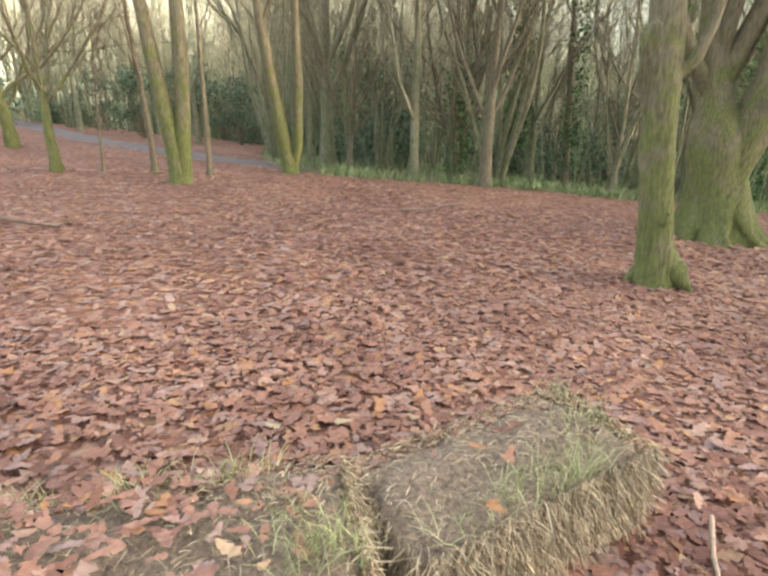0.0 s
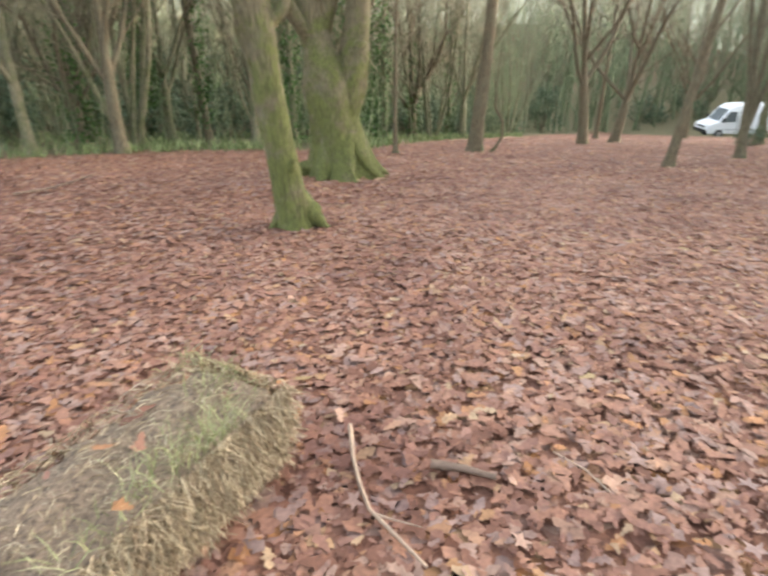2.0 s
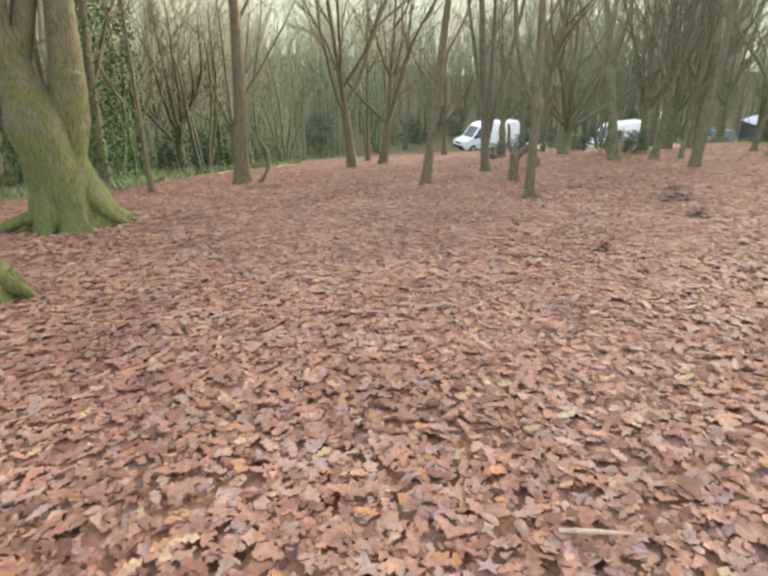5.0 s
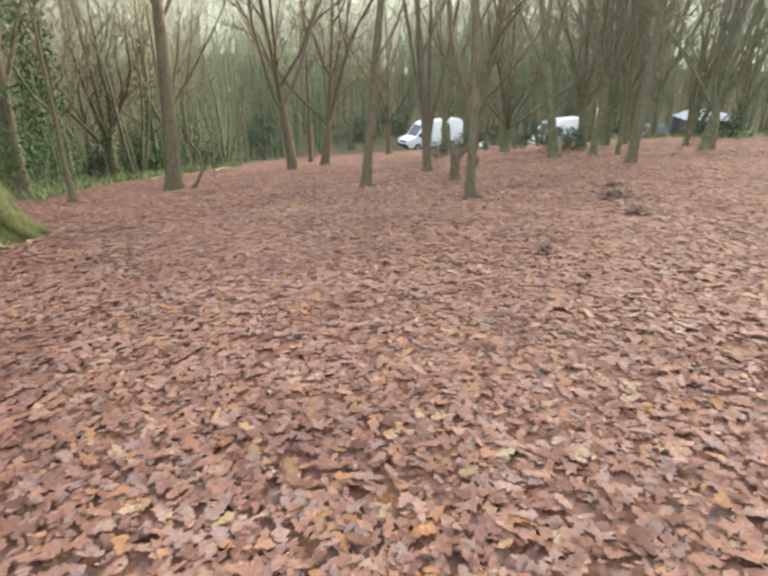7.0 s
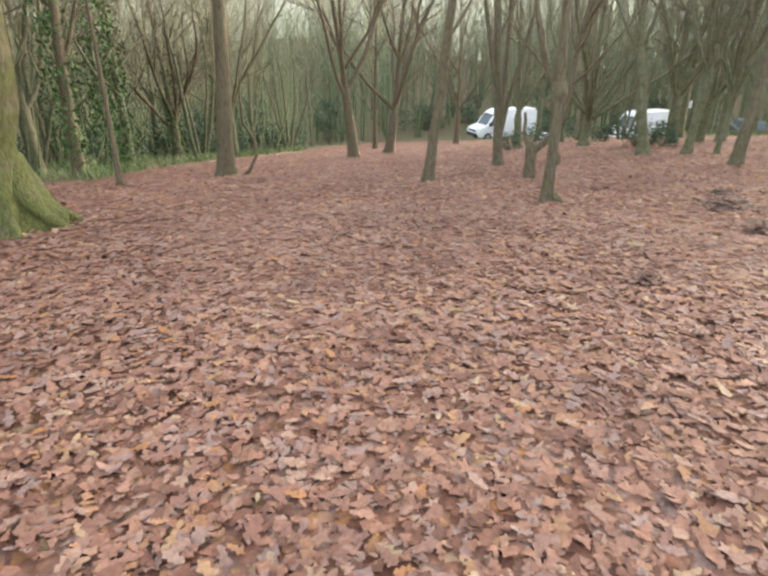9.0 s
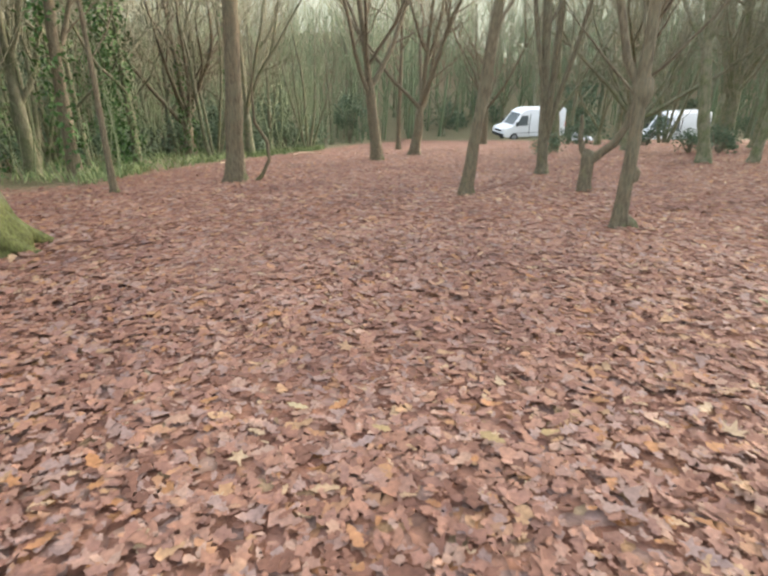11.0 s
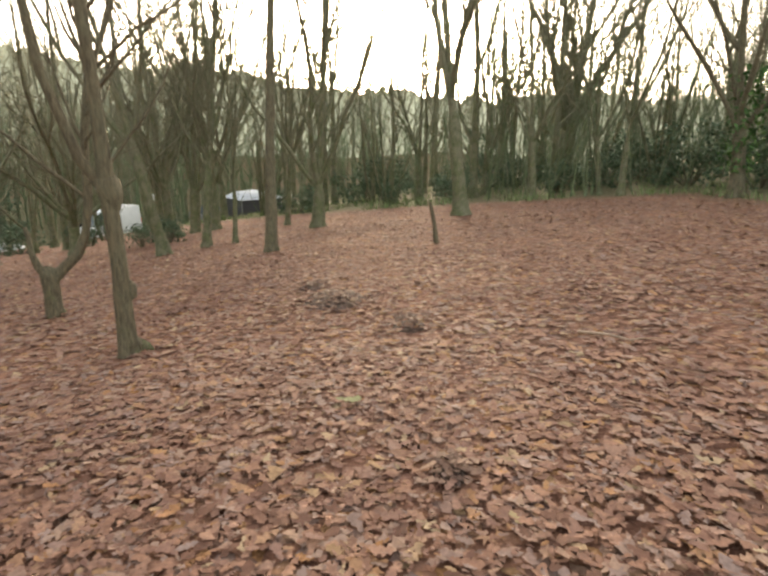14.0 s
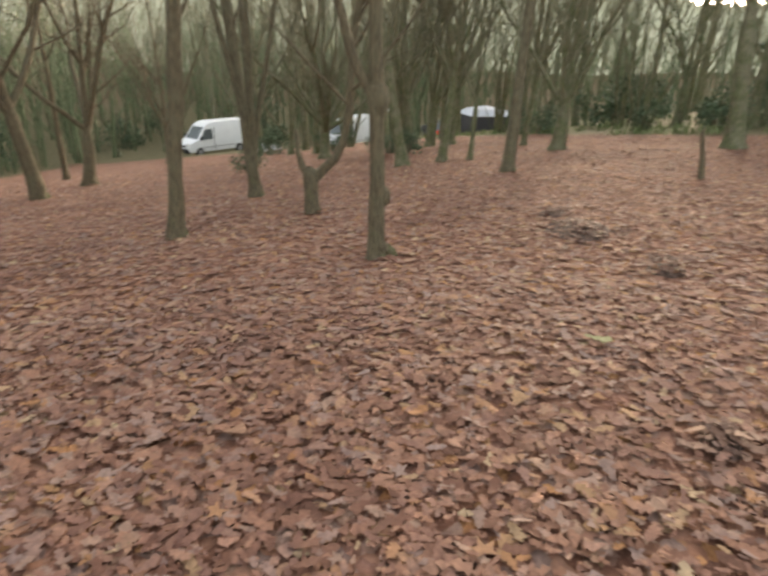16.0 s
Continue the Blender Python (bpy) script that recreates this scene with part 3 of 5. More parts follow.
# the knotted oak with the crotch, and the one behind it with a broken stub and an upswept limb
tree_thing("oak_tree", 9.82, 3.72, 61, BARK, "slim knotted oak capped by a dark burr where it divides", "trees of the clearing",
           extra=[stem([(0, 0, 0.5), (0.01, -0.07, 0.58), (0.01, -0.08, 0.64), (0.01, -0.05, 0.7)], [0.03, 0.055, 0.05, 0.02], 9, 5, 0.12),
                  stem([(0, 0, 1.3), (-0.01, 0.01, 1.42), (-0.02, 0.02, 1.55), (0, 0.02, 1.63)], [0.06, 0.092, 0.096, 0.045], 11, 6, 0.14),
                  stem([(0, 0, 0.12), (0.06, -0.13, 0.04), (0.1, -0.2, -0.06)], [0.09, 0.06, 0.03], 9, 23, 0.12),
                  stem([(0, 0, 1.4), (-0.05, 0.2, 1.75), (-0.1, 0.38, 2.4), (-0.15, 0.5, 3.6), (-0.2, 0.6, 5.5)], [0.05, 0.045, 0.04, 0.035, 0.015], 8, 7)],
           height=10, radius=0.07, lean=(-0.0, 0.02), first=0.24, limbs=8, sides=14, knots=7)


def broken_oak(x, y):
    rng = np.random.default_rng(62)
    thing = empty_thing("broken_oak_tree", x, y, floor_z(x, y), 0, "stunted oak with a snapped stub and one upswept limb", "tree", "trees of the clearing")
    v, q = tubes([stem([(0, 0, -0.2), (0, 0, 0), (0, 0.01, 0.12), (0, 0.015, 0.3), (0, 0.02, 0.48), (0, 0.03, 0.6), (0, 0.03, 0.64)], [0.14, 0.125, 0.1, 0.098, 0.105, 0.095, 0.03], 14, 3, 0.08)])
    piece("trunk", mesh_from("trunk", v, q), BARK, thing)
    v, q = tubes([stem([(0, 0.03, 0.5), (-0.02, 0.12, 0.64), (-0.02, 0.17, 0.82), (-0.01, 0.18, 1.0), (-0.01, 0.2, 1.12), (-0.01, 0.2, 1.13)], [0.075, 0.045, 0.034, 0.03, 0.022, 0.004], 8, 8, 0.12)])
    piece("broken_stub", mesh_from("broken_stub", v, q), BARK, thing)
    limb = np.array([(0, 0.0, 0.45), (0.04, -0.14, 0.6), (0.07, -0.31, 0.76), (0.09, -0.43, 1.0), (0.1, -0.5, 1.4), (0.1, -0.55, 2.2), (0.12, -0.68, 3.0), (0.1, -0.7, 4.2), (0.1, -0.85, 6.0)])
    v, q = tubes([stem(limb, [0.075, 0.064, 0.058, 0.054, 0.05, 0.046, 0.04, 0.032, 0.012], 9, 9, 0.08)])
    piece("limb", mesh_from("limb", v, q), BARK, thing)
    crown = []
    for k in range(24):
        p, way = along(limb, rng.uniform(0.5, 1))
        b = grow(rng, p, side_way(rng, way, rng.uniform(0.4, 0.9)), rng.uniform(0.8, 2.4), 6, 0.15, 0.13)
        crown.append((b, taper(0.026, 0.006, 7), 5))
        for _ in range(5):
            p2, way2 = along(b, rng.uniform(0.2, 1))
            crown.append((grow(rng, p2, side_way(rng, way2, 0.6), rng.uniform(0.3, 0.9), 3, 0.12, 0.1), taper(0.009, 0.002, 4), 3))
    v, q = tubes(crown)
    piece("crown", mesh_from("crown", v, q), BARK, thing, "bare twigs and branches")


broken_oak(12.15, 5.05)
many = [stem([(0.02, 0.02, 0.6), (0.08 * math.cos(a), 0.08 * math.sin(a), 1.2), (0.35 * math.cos(a), 0.35 * math.sin(a), 2.4), (0.75 * math.cos(a), 0.75 * math.sin(a), 4.5), (1.0 * math.cos(a), 1.0 * math.sin(a), 7.5)],
             [0.06, 0.05, 0.042, 0.032, 0.012], 8, 20 + i) for i, a in enumerate((0.5, 2.0, 3.6, 5.1))]
tree_thing("oak_tree", 13.7, 6.5, 63, BARK_DARK, "bare oak dividing low into several upright stems", "trees of the clearing", extra=many,
           height=11, radius=0.095, lean=(-0.03, 0.03), first=0.22, limbs=7)


def dead_sapling(x, y):
    thing = empty_thing("dead_sapling", x, y, floor_z(x, y), 0, "short dead leaning sapling stump among leaves", "tree stump")
    v, q = tubes([stem([(0, 0, -0.1), (0, 0, 0), (0.01, 0.04, 0.3), (0.02, 0.1, 0.62), (0.02, 0.12, 0.72), (0.02, 0.12, 0.725)], [0.06, 0.052, 0.038, 0.034, 0.022, 0.004], 9, 1)])
    piece("trunk", mesh_from("trunk", v, q), BARK, thing)


dead_sapling(14.18, -0.54)

# ---- the woods round the clearing ----
def bare_variant(seed, **kw):
    """Meshes of one kind of woodland tree, shared by its copies."""
    rng = np.random.default_rng(seed)
    trunk, limb_list, crown = tree_parts(rng, **kw)
    return [mesh_from("trunk", *tubes(trunk))] + [mesh_from("crown", *tubes(sum(limb_list, []) + crown))]


def coppice_variant(seed, stems, height):
    rng = np.random.default_rng(seed)
    trunk, crown = [], []
    for k in range(stems):
        a = k * 6.283 / stems + rng.uniform(-0.4, 0.4)
        b = grow(rng, (0.12 * math.cos(a), 0.12 * math.sin(a), -0.2), (0.22 * math.cos(a), 0.22 * math.sin(a), 1), height * rng.uniform(0.7, 1), 9, 0.05, 0.03)
        trunk.append((b, taper(rng.uniform(0.05, 0.09), 0.012, 10), 6))
        for _ in range(9):
            p, way = along(b, rng.uniform(0.15, 0.95))
            c = grow(rng, p, side_way(rng, way, rng.uniform(0.4, 0.9)), height * rng.uniform(0.12, 0.3), 4, 0.14, 0.1)
            crown.append((c, taper(0.016, 0.004, 5), 4))
            for _ in range(3):
                p2, way2 = along(c, rng.uniform(0.2, 1))
                crown.append((grow(rng, p2, side_way(rng, way2, 0.6), height * rng.uniform(0.06, 0.13), 2, 0.15, 0.05), taper(0.007, 0.002, 3), 3))
    return [mesh_from("trunk", *tubes(trunk)), mesh_from("crown", *tubes(crown))]


VARIANTS = [bare_variant(200, height=10, radius=0.16, first=0.4, limbs=4, sides=7, fork=1.3, stems=4, low=0.75, twiggy=0.7), bare_variant(201, height=9, radius=0.11, first=0.14, limbs=12, sides=7),
            bare_variant(202, height=11, radius=0.19, first=0.4, limbs=4, sides=7, fork=2.0, stems=4, low=0.8, twiggy=0.7), bare_variant(203, height=8, radius=0.11, first=0.4, limbs=4, sides=7, fork=0.6, stems=3, low=0.9, twiggy=0.7),
            bare_variant(204, height=11, radius=0.14, first=0.12, limbs=13, sides=7, tilt=0.9, twiggy=0.9)]
LIGHT = [bare_variant(220 + k, height=11, radius=0.14, first=0.1, limbs=11, sides=5, tilt=0.75 + 0.1 * k, twiggy=0.5) for k in range(4)]
COPPICES = [coppice_variant(210, 5, 8), coppice_variant(211, 7, 7), coppice_variant(212, 4, 9)]
WOOD_LABELS = ("bare upright tree of the winter wood", "bare multi-stemmed coppice tree in the undergrowth")


def wood_tree(meshes, name, x, y, yaw, scale, label, mat):
    thing = empty_thing(name, x, y, floor_z(x, y), yaw, label, "tree", "trees of the surrounding wood")
    thing.scale = (scale, scale, scale)
    for me, nm in zip(meshes, ("trunk", "crown")):
        piece(nm, me, mat, thing)


rng = np.random.default_rng(7)
taken = [(t[1], t[2]) for t in TREES] + [(2.6, 5.4), (4.7, 8.4), (-4.2, 11.1), (-2.6, 14), (9.8, 3.7), (12.1, 5), (13.7, 6.5)]
planted = 0
for _ in range(9000):
    if planted >= 250:
        break
    rr, az = 11 + 44 * rng.random() ** 1.1, rng.uniform(0, 2 * math.pi)
    x, y = 4 + rr * math.cos(az), 3 + rr * math.sin(az)
    ahead = ((x - 4) * 0.74 + (y - 3) * 0.67) / rr
    keep = 0.015 if verge(x, y) < 0.5 else (1.0 if ahead > -0.35 else 0.12)
    if -24 < x < -3 and 13 < y < 36 and abs(y - (14.5 - 0.95 * (x + 4))) < 4.5:
        keep *= 0.12
    if 33 < x < 54 and 0 < y < 32:
        keep *= 0.08
    if y < 0.1 * x:
        keep *= 0.45
    if rng.random() > keep or min((x - a) ** 2 + (y - b) ** 2 for a, b in taken) < (1.2 if rr < 40 else 1.7) ** 2:
        continue
    taken.append((x, y))
    planted += 1
    if rng.random() < 0.35:
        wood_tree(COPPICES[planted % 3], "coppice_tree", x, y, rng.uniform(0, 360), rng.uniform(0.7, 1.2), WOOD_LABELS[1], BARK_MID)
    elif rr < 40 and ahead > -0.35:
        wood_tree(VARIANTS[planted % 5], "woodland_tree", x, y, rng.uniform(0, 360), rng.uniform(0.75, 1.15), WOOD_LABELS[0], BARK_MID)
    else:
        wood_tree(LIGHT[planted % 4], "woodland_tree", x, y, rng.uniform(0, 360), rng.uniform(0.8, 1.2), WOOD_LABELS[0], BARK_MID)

# bare trees between the clearing and the car park
for k, (x, y, sc) in enumerate(((27, 6.1, 1.0), (29.5, 4.6, 1.1), (31, 6.6, 0.95), (28, 0.4, 1.0), (32, -0.6, 1.1), (26.2, -3.6, 1.0), (30, -5, 1.1), (34, 4.2, 1.0), (27.5, 10.6, 1.0),
                                (31.5, 11.2, 1.1), (26.5, 9.2, 0.9), (33, 14.1, 1.0), (28.5, -8, 1.1), (24.5, -5.6, 0.9), (35.5, 0.6, 1.1), (21.0, 9.6, 0.85))):
    wood_tree(VARIANTS[k % 5], "woodland_tree", x, y, rng.uniform(0, 360), sc, WOOD_LABELS[0], BARK_DARK)

for k, (x, y, sc) in enumerate(((31, 9, 1.0), (30.5, 2.2, 1.0), (27.8, -2.2, 0.9))):
    wood_tree(COPPICES[k % 3], "coppice_tree", x, y, 50 * k, sc, WOOD_LABELS[1], BARK_MID)

# bare spreading trees behind the car park and under the sun
side = np.random.default_rng(77)
for k in range(62):
    if 22 <= k < 40 and k % 2:
        continue
    if k >= 40:
        rr, az, sc = side.uniform(44, 64), 1.55 + 0.8 * (k - 40 + side.uniform(0.1, 0.9)) / 22, side.uniform(1.0, 1.4)
    elif k < 22:
        rr, az, sc = side.uniform(56, 74), 0.06 + 0.72 * (k + side.uniform(0.1, 0.9)) / 22, side.uniform(1.1, 1.5)
    else:
        rr, az, sc = side.uniform(27, 46), -0.8 + 0.55 * (k - 22 + side.uniform(0.1, 0.9)) / 18, side.uniform(0.9, 1.2)
    x, y = 1 + rr * math.cos(az), rr * math.sin(az)
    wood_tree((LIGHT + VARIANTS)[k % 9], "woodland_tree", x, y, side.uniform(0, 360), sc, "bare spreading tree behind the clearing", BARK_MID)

# the wood beyond the track
past = np.random.default_rng(78)
for k in range(44):
    x, y = past.uniform(-34, -2), past.uniform(23, 48)
    if abs(y - (14.5 - 0.95 * (x + 4))) < 3.2:
        continue
    if k % 3:
        wood_tree((VARIANTS + LIGHT)[k % 9], "woodland_tree", x, y, past.uniform(0, 360), past.uniform(0.8, 1.2), "bare crooked tree beyond the muddy track", BARK_MID)
    else:
        wood_tree(COPPICES[k % 3], "coppice_tree", x, y, past.uniform(0, 360), past.uniform(0.9, 1.3), "bare multi-stemmed coppice tree beyond the track", BARK_MID)

# far woods on the valley side
far = []
for tree_no in range(1500):
    rr, az = (50 + 62 * rng.random() ** 0.9, rng.uniform(-1.3, 2.9)) if tree_no < 1350 else (rng.uniform(54, 115), rng.uniform(0.08, 0.85))
    x, y = rr * math.cos(az), rr * math.sin(az)
    if (x < 55 and 0 < y < 32 and x > 0) or (-0.8 < az < 0.12 and rr < 150 and rng.random() < 0.6):
        continue
    h = rng.uniform(8, 14)
    p = np.array([x, y, float(terrain(x, y)) - 0.3])
    far.append((grow(rng, p, (0, 0, 1), h, 2, 0.05, 0.1), taper(rng.uniform(0.08, 0.2), 0.03, 3), 3))
    for _ in range(7):
        q = p + np.array([0, 0, h * rng.uniform(0.15, 0.8)])
        a = rng.uniform(0, 6.283)
        far.append((grow(rng, q, (math.cos(a) * 0.7, math.sin(a) * 0.7, 1), h * rng.uniform(0.25, 0.5), 1, 0.15, 0.1), taper(0.075, 0.02, 2), 3))
# the far wood's haze is only its paled bark colour
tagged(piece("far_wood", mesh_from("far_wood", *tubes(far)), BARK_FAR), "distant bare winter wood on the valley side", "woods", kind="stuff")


# the wooded hillside across the valley, a backdrop with mist painted as pale glow
def hillside():
    rg = np.random.default_rng(5)
    az = np.linspace(-1.6, 3.3, 1400)
    top = 8.5 + 7.5 * np.clip(0.6 * np.cos(az) + 0.8 * np.sin(az), 0, 1) + 0.6 * np.sin(az * 23) + 0.4 * np.sin(az * 57 + 1)
    top = np.where(np.abs(az + 0.22) < 0.3, top - 2.0 * np.cos((az + 0.22) / 0.3 * 1.5708), top)
    top = top + 4.5 * np.clip((az - 1.5) / 0.5, 0, 1)
    ragged = top + 0.35 * np.sin(az * 190 + 2 * np.sin(az * 71)) + rg.normal(0, 0.28, len(az))
    rings = [np.stack([rr * np.cos(az), rr * np.sin(az), h], axis=-1) for rr, h in ((118, 0 * az - 12), (120, top * 0.45), (123, top * 0.8), (126, ragged))]
    m = len(az)
    i = np.arange(m - 1)
    F = np.concatenate([np.stack([k * m + i, k * m + i + 1, (k + 1) * m + i + 1, (k + 1) * m + i], axis=-1) for k in range(3)])
    tagged(piece("backdrop", mesh_from("backdrop", np.concatenate(rings), F), MIST), "wooded hillside across the valley in painted glowing mist", "hillside", kind="structure")
    fringe = []
    for _ in range(1300):
        k = int(rg.integers(0, m))
        rr = rg.uniform(122.5, 125.5)
        p = np.array([rr * math.cos(az[k]), rr * math.sin(az[k]), top[k] - 2.2])
        h = rg.uniform(2.2, 4.6)
        fringe.append((grow(rg, p, (0, 0, 1), h, 3, 0.08, 0.1), taper(0.12, 0.03, 4), 3))
        for _ in range(7):
            q = p + np.array([0, 0, h * rg.uniform(0.3, 0.85)])
            a = rg.uniform(0, 6.283)
            fringe.append((grow(rg, q, (math.cos(a) * 0.8, math.sin(a) * 0.8, 1), h * rg.uniform(0.25, 0.5), 2, 0.2, 0.1), taper(0.06, 0.02, 3), 3))
    # the treetops carry the same painted mist glow
    tagged(piece("skyline_trees", mesh_from("skyline_trees", *tubes(fringe)), MIST), "bare skyline treetops in painted glowing mist", "woods", kind="stuff")


hillside()


# thickets of thin saplings and brambles under the trees
brush = []


def sapling(x, y, h, twigs):
    b = grow(rng, (x, y, floor_z(x, y) - 0.1), (rng.normal(0, 0.2), rng.normal(0, 0.2), 1), h, 4, 0.09, 0.05)
    brush.append((b, taper(rng.uniform(0.005, 0.007) * (1 + h), 0.004, 5), 3))
    for _ in range(twigs):
        p, way = along(b, rng.uniform(0.2, 0.95))
        brush.append((grow(rng, p, side_way(rng, way, rng.uniform(0.35, 0.9)), h * rng.uniform(0.15, 0.4), 2, 0.2, 0.1), taper(0.009, 0.003, 3), 3))


def on_track(x, y, wide):
    return -24 < x < -3 and 13 < y < 36 and abs(y - (14.5 - 0.95 * (x + 4))) < wide


for count, near, far_r, lo, hi, low_h, high_h, twigs in ((900, 12, 74, -1.3, 1.1, 0.8, 4.0, 4), (800, 12, 74, 1.1, 2.7, 0.8, 3.5, 4), (230, 17, 40, -1.05, -0.1, 3.0, 7.5, 10), (260, 24, 52, 0.3, 1.2, 3.0, 7.0, 8), (420, 30, 60, 1.75, 2.5, 1.5, 6.0, 8)):
    done = 0
    while done < count:
        rr, az = near + (far_r - near) * rng.random() ** 1.1, rng.uniform(lo, hi)
        x, y = 4 + rr * math.cos(az), 3 + rr * math.sin(az)
        if verge(x, y) < 0.8 or (33 < x < 53 and 0 < y < 32) or noise.noise(Vector((x * 0.16, y * 0.16, 3))) < -0.12 or on_track(x, y, 3.0):
            continue
        sapling(x, y, rng.uniform(low_h, high_h), twigs)
        done += 1
# the thickets share the bark paled for haze
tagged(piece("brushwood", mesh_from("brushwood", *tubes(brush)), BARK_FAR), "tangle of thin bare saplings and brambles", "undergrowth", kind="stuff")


# ---- bushes and ivy ----
def leaf_cloud(rng, centres, normals, size, jitter=0.5):
    """Many small pointed leaves: verts and triangles."""
    n = len(centres)
    shape = np.array([(0, -0.5, 0), (0.28, -0.1, 0.05), (0, 0.55, -0.06), (-0.28, -0.1, 0.05)])
    nr = normals + rng.normal(0, jitter, (n, 3))
    nr /= np.linalg.norm(nr, axis=1)[:, None] + 1e-9
    t = np.cross(nr, rng.normal(0, 1, (n, 3)))
    t /= np.linalg.norm(t, axis=1)[:, None] + 1e-9
    b = np.cross(nr, t)
    sz = size * rng.uniform(0.6, 1.3, n)
    v = centres[:, None] + sz[:, None, None] * (shape[None, :, 0, None] * t[:, None] + shape[None, :, 1, None] * b[:, None] + shape[None, :, 2, None] * nr[:, None])
    f = np.array([(0, 1, 2), (0, 2, 3)])[None] + 4 * np.arange(n)[:, None, None]
    return v.reshape(-1, 3), f.reshape(-1, 3)


def bush_meshes(seed, width, height, leaves, size):
    rng = np.random.default_rng(seed)
    lumps = [(rng.uniform(-0.5, 0.5) * width * 0.7, rng.uniform(-0.5, 0.5) * width * 0.7, height * rng.uniform(0.15, 0.8), rng.uniform(0.22, 0.4) * width * 0.6) for _ in range(11)]
    c, nrm = [], []
    for x, y, z, r in lumps:
        d = rng.normal(0, 1, (leaves // 11, 3))
        d /= np.linalg.norm(d, axis=1)[:, None]
        rad = r * rng.uniform(0.45, 1.15, (len(d), 1))
        pts = np.array([x, y, z]) + d * rad
        pts[:, 2] = np.maximum(pts[:, 2], 0.04)
        c.append(pts)
        nrm.append(d + [0, 0, 0.5])
    stems = [(grow(rng, (0, 0, -0.1), (x * 0.8, y * 0.8, z + 0.2), math.dist((0, 0, 0), (x, y, z)) * 1.05, 4, 0.06, 0.02), taper(0.025, 0.008, 5), 4) for x, y, z, r in lumps]
    return mesh_from("leaves", *leaf_cloud(rng, np.concatenate(c), np.concatenate(nrm), size), smooth=False), mesh_from("stem", *tubes(stems))


BUSHES = [bush_meshes(300, 2.6, 2.2, 1300, 0.14), bush_meshes(301, 3.4, 1.7, 1400, 0.14), bush_meshes(302, 2.2, 3.2, 1400, 0.13), bush_meshes(303, 1.6, 1.0, 700, 0.1)]


def bush(kind, x, y, yaw, scale, label="dark green evergreen holly bush in the undergrowth"):
    thing = empty_thing("holly_bush", x, y, floor_z(x, y), yaw, label, "bush", "evergreen bushes")
    thing.scale = (scale, scale, scale)
    piece("leaves", BUSHES[kind][0], HOLLY, thing)
    piece("stem", BUSHES[kind][1], BARK_DARK, thing)


for kind, x, y, sc in ((0, 0.3, 19, 1), (1, -1.5, 20, 1), (0, 3.2, 19.5, 1.1), (1, 6.5, 20, 1), (2, 4.6, 22, 1), (3, 8.2, 18, 1), (3, 10.8, 18.3, 1), (1, 13.5, 23.8, 1), (0, 17, 25, 1), (1, 20, 25, 1.1),
                       (2, 23.5, 27, 1.1), (3, 17.2, 20.3, 1), (1, 27, 28, 1), (2, 12, 27, 1.2), (0, 22.6, 5.6, 0.4), (3, 21.2, 5.0, 0.7), (3, 20.8, 5.6, 0.65), (3, 18.7, 8.75, 0.6), (1, 30, 12, 0.8),
                       (0, 26.5, 8.4, 0.6), (1, 27, 1, 0.7), (0, 29, -2, 1), (1, 24, -11.5, 1), (0, 20, -10.5, 1), (1, 17.2, -10.3, 1), (2, 15.2, -9.4, 0.95), (0, 14.3, -10, 1), (2, 30, -8, 1),
                       (1, 33, -4, 1.1), (1, 25.5, -5.2, 0.8), (3, 23.6, -4.0, 1.0), (1, 27.6, -7.0, 0.9), (3, 22.4, -7.4, 1.1), (3, 25.2, -2.4, 0.9), (1, 22.6, -9.6, 0.8), (0, -15, 21, 1), (1, -19, 19, 1), (0, -13.5, 14, 0.8), (3, -12, 12.6, 1), (1, -20, 30, 1.2), (2, -8, 30, 1.2), (1, -4, 27, 1.2), (2, 36, 33, 1.3)):
    bush(kind, x, y, rng.uniform(0, 360), sc)
for _ in range(32):
    rr, az = rng.uniform(22, 48), rng.uniform(0.75, 2.5)
    x, y = 2 + rr * math.cos(az), 3 + rr * math.sin(az)
    if verge(x, y) > 0.9 and not (33 < x < 53 and 2 < y < 30) and not (-24 < x < -3 and 13 < y < 36 and abs(y - (14.5 - 0.95 * (x + 4))) < 4.5):
        bush(int(rng.choice([0, 1, 2, 2])), x, y, rng.uniform(0, 360), rng.uniform(0.9, 1.7), "tall ivy-green evergreen bush between bare trees")
for k in range(16):
    x, y = past.uniform(-30, -3), past.uniform(24, 42)
    if abs(y - (14.5 - 0.95 * (x + 4))) > 4:
        bush(k % 3, x, y, past.uniform(0, 360), past.uniform(0.8, 1.5))
for _ in range(5):
    rr, az = rng.uniform(58, 72), rng.uniform(0.1, 0.75)
    bush(int(rng.integers(0, 3)), rr * math.cos(az), rr * math.sin(az), rng.uniform(0, 360), rng.uniform(1.2, 1.9))
for _ in range(300):
    rr, az = rng.uniform(20, 60), rng.uniform(-1.2, 2.6)
    x, y = 4 + rr * math.cos(az), 3 + rr * math.sin(az)
    if verge(x, y) > 0.9 and not (25 < x < 60 and -5 < y < 30) and rng.random() < 0.15:
        bush(int(rng.integers(0, 3)), x, y, rng.uniform(0, 360), rng.uniform(0.7, 1.3))


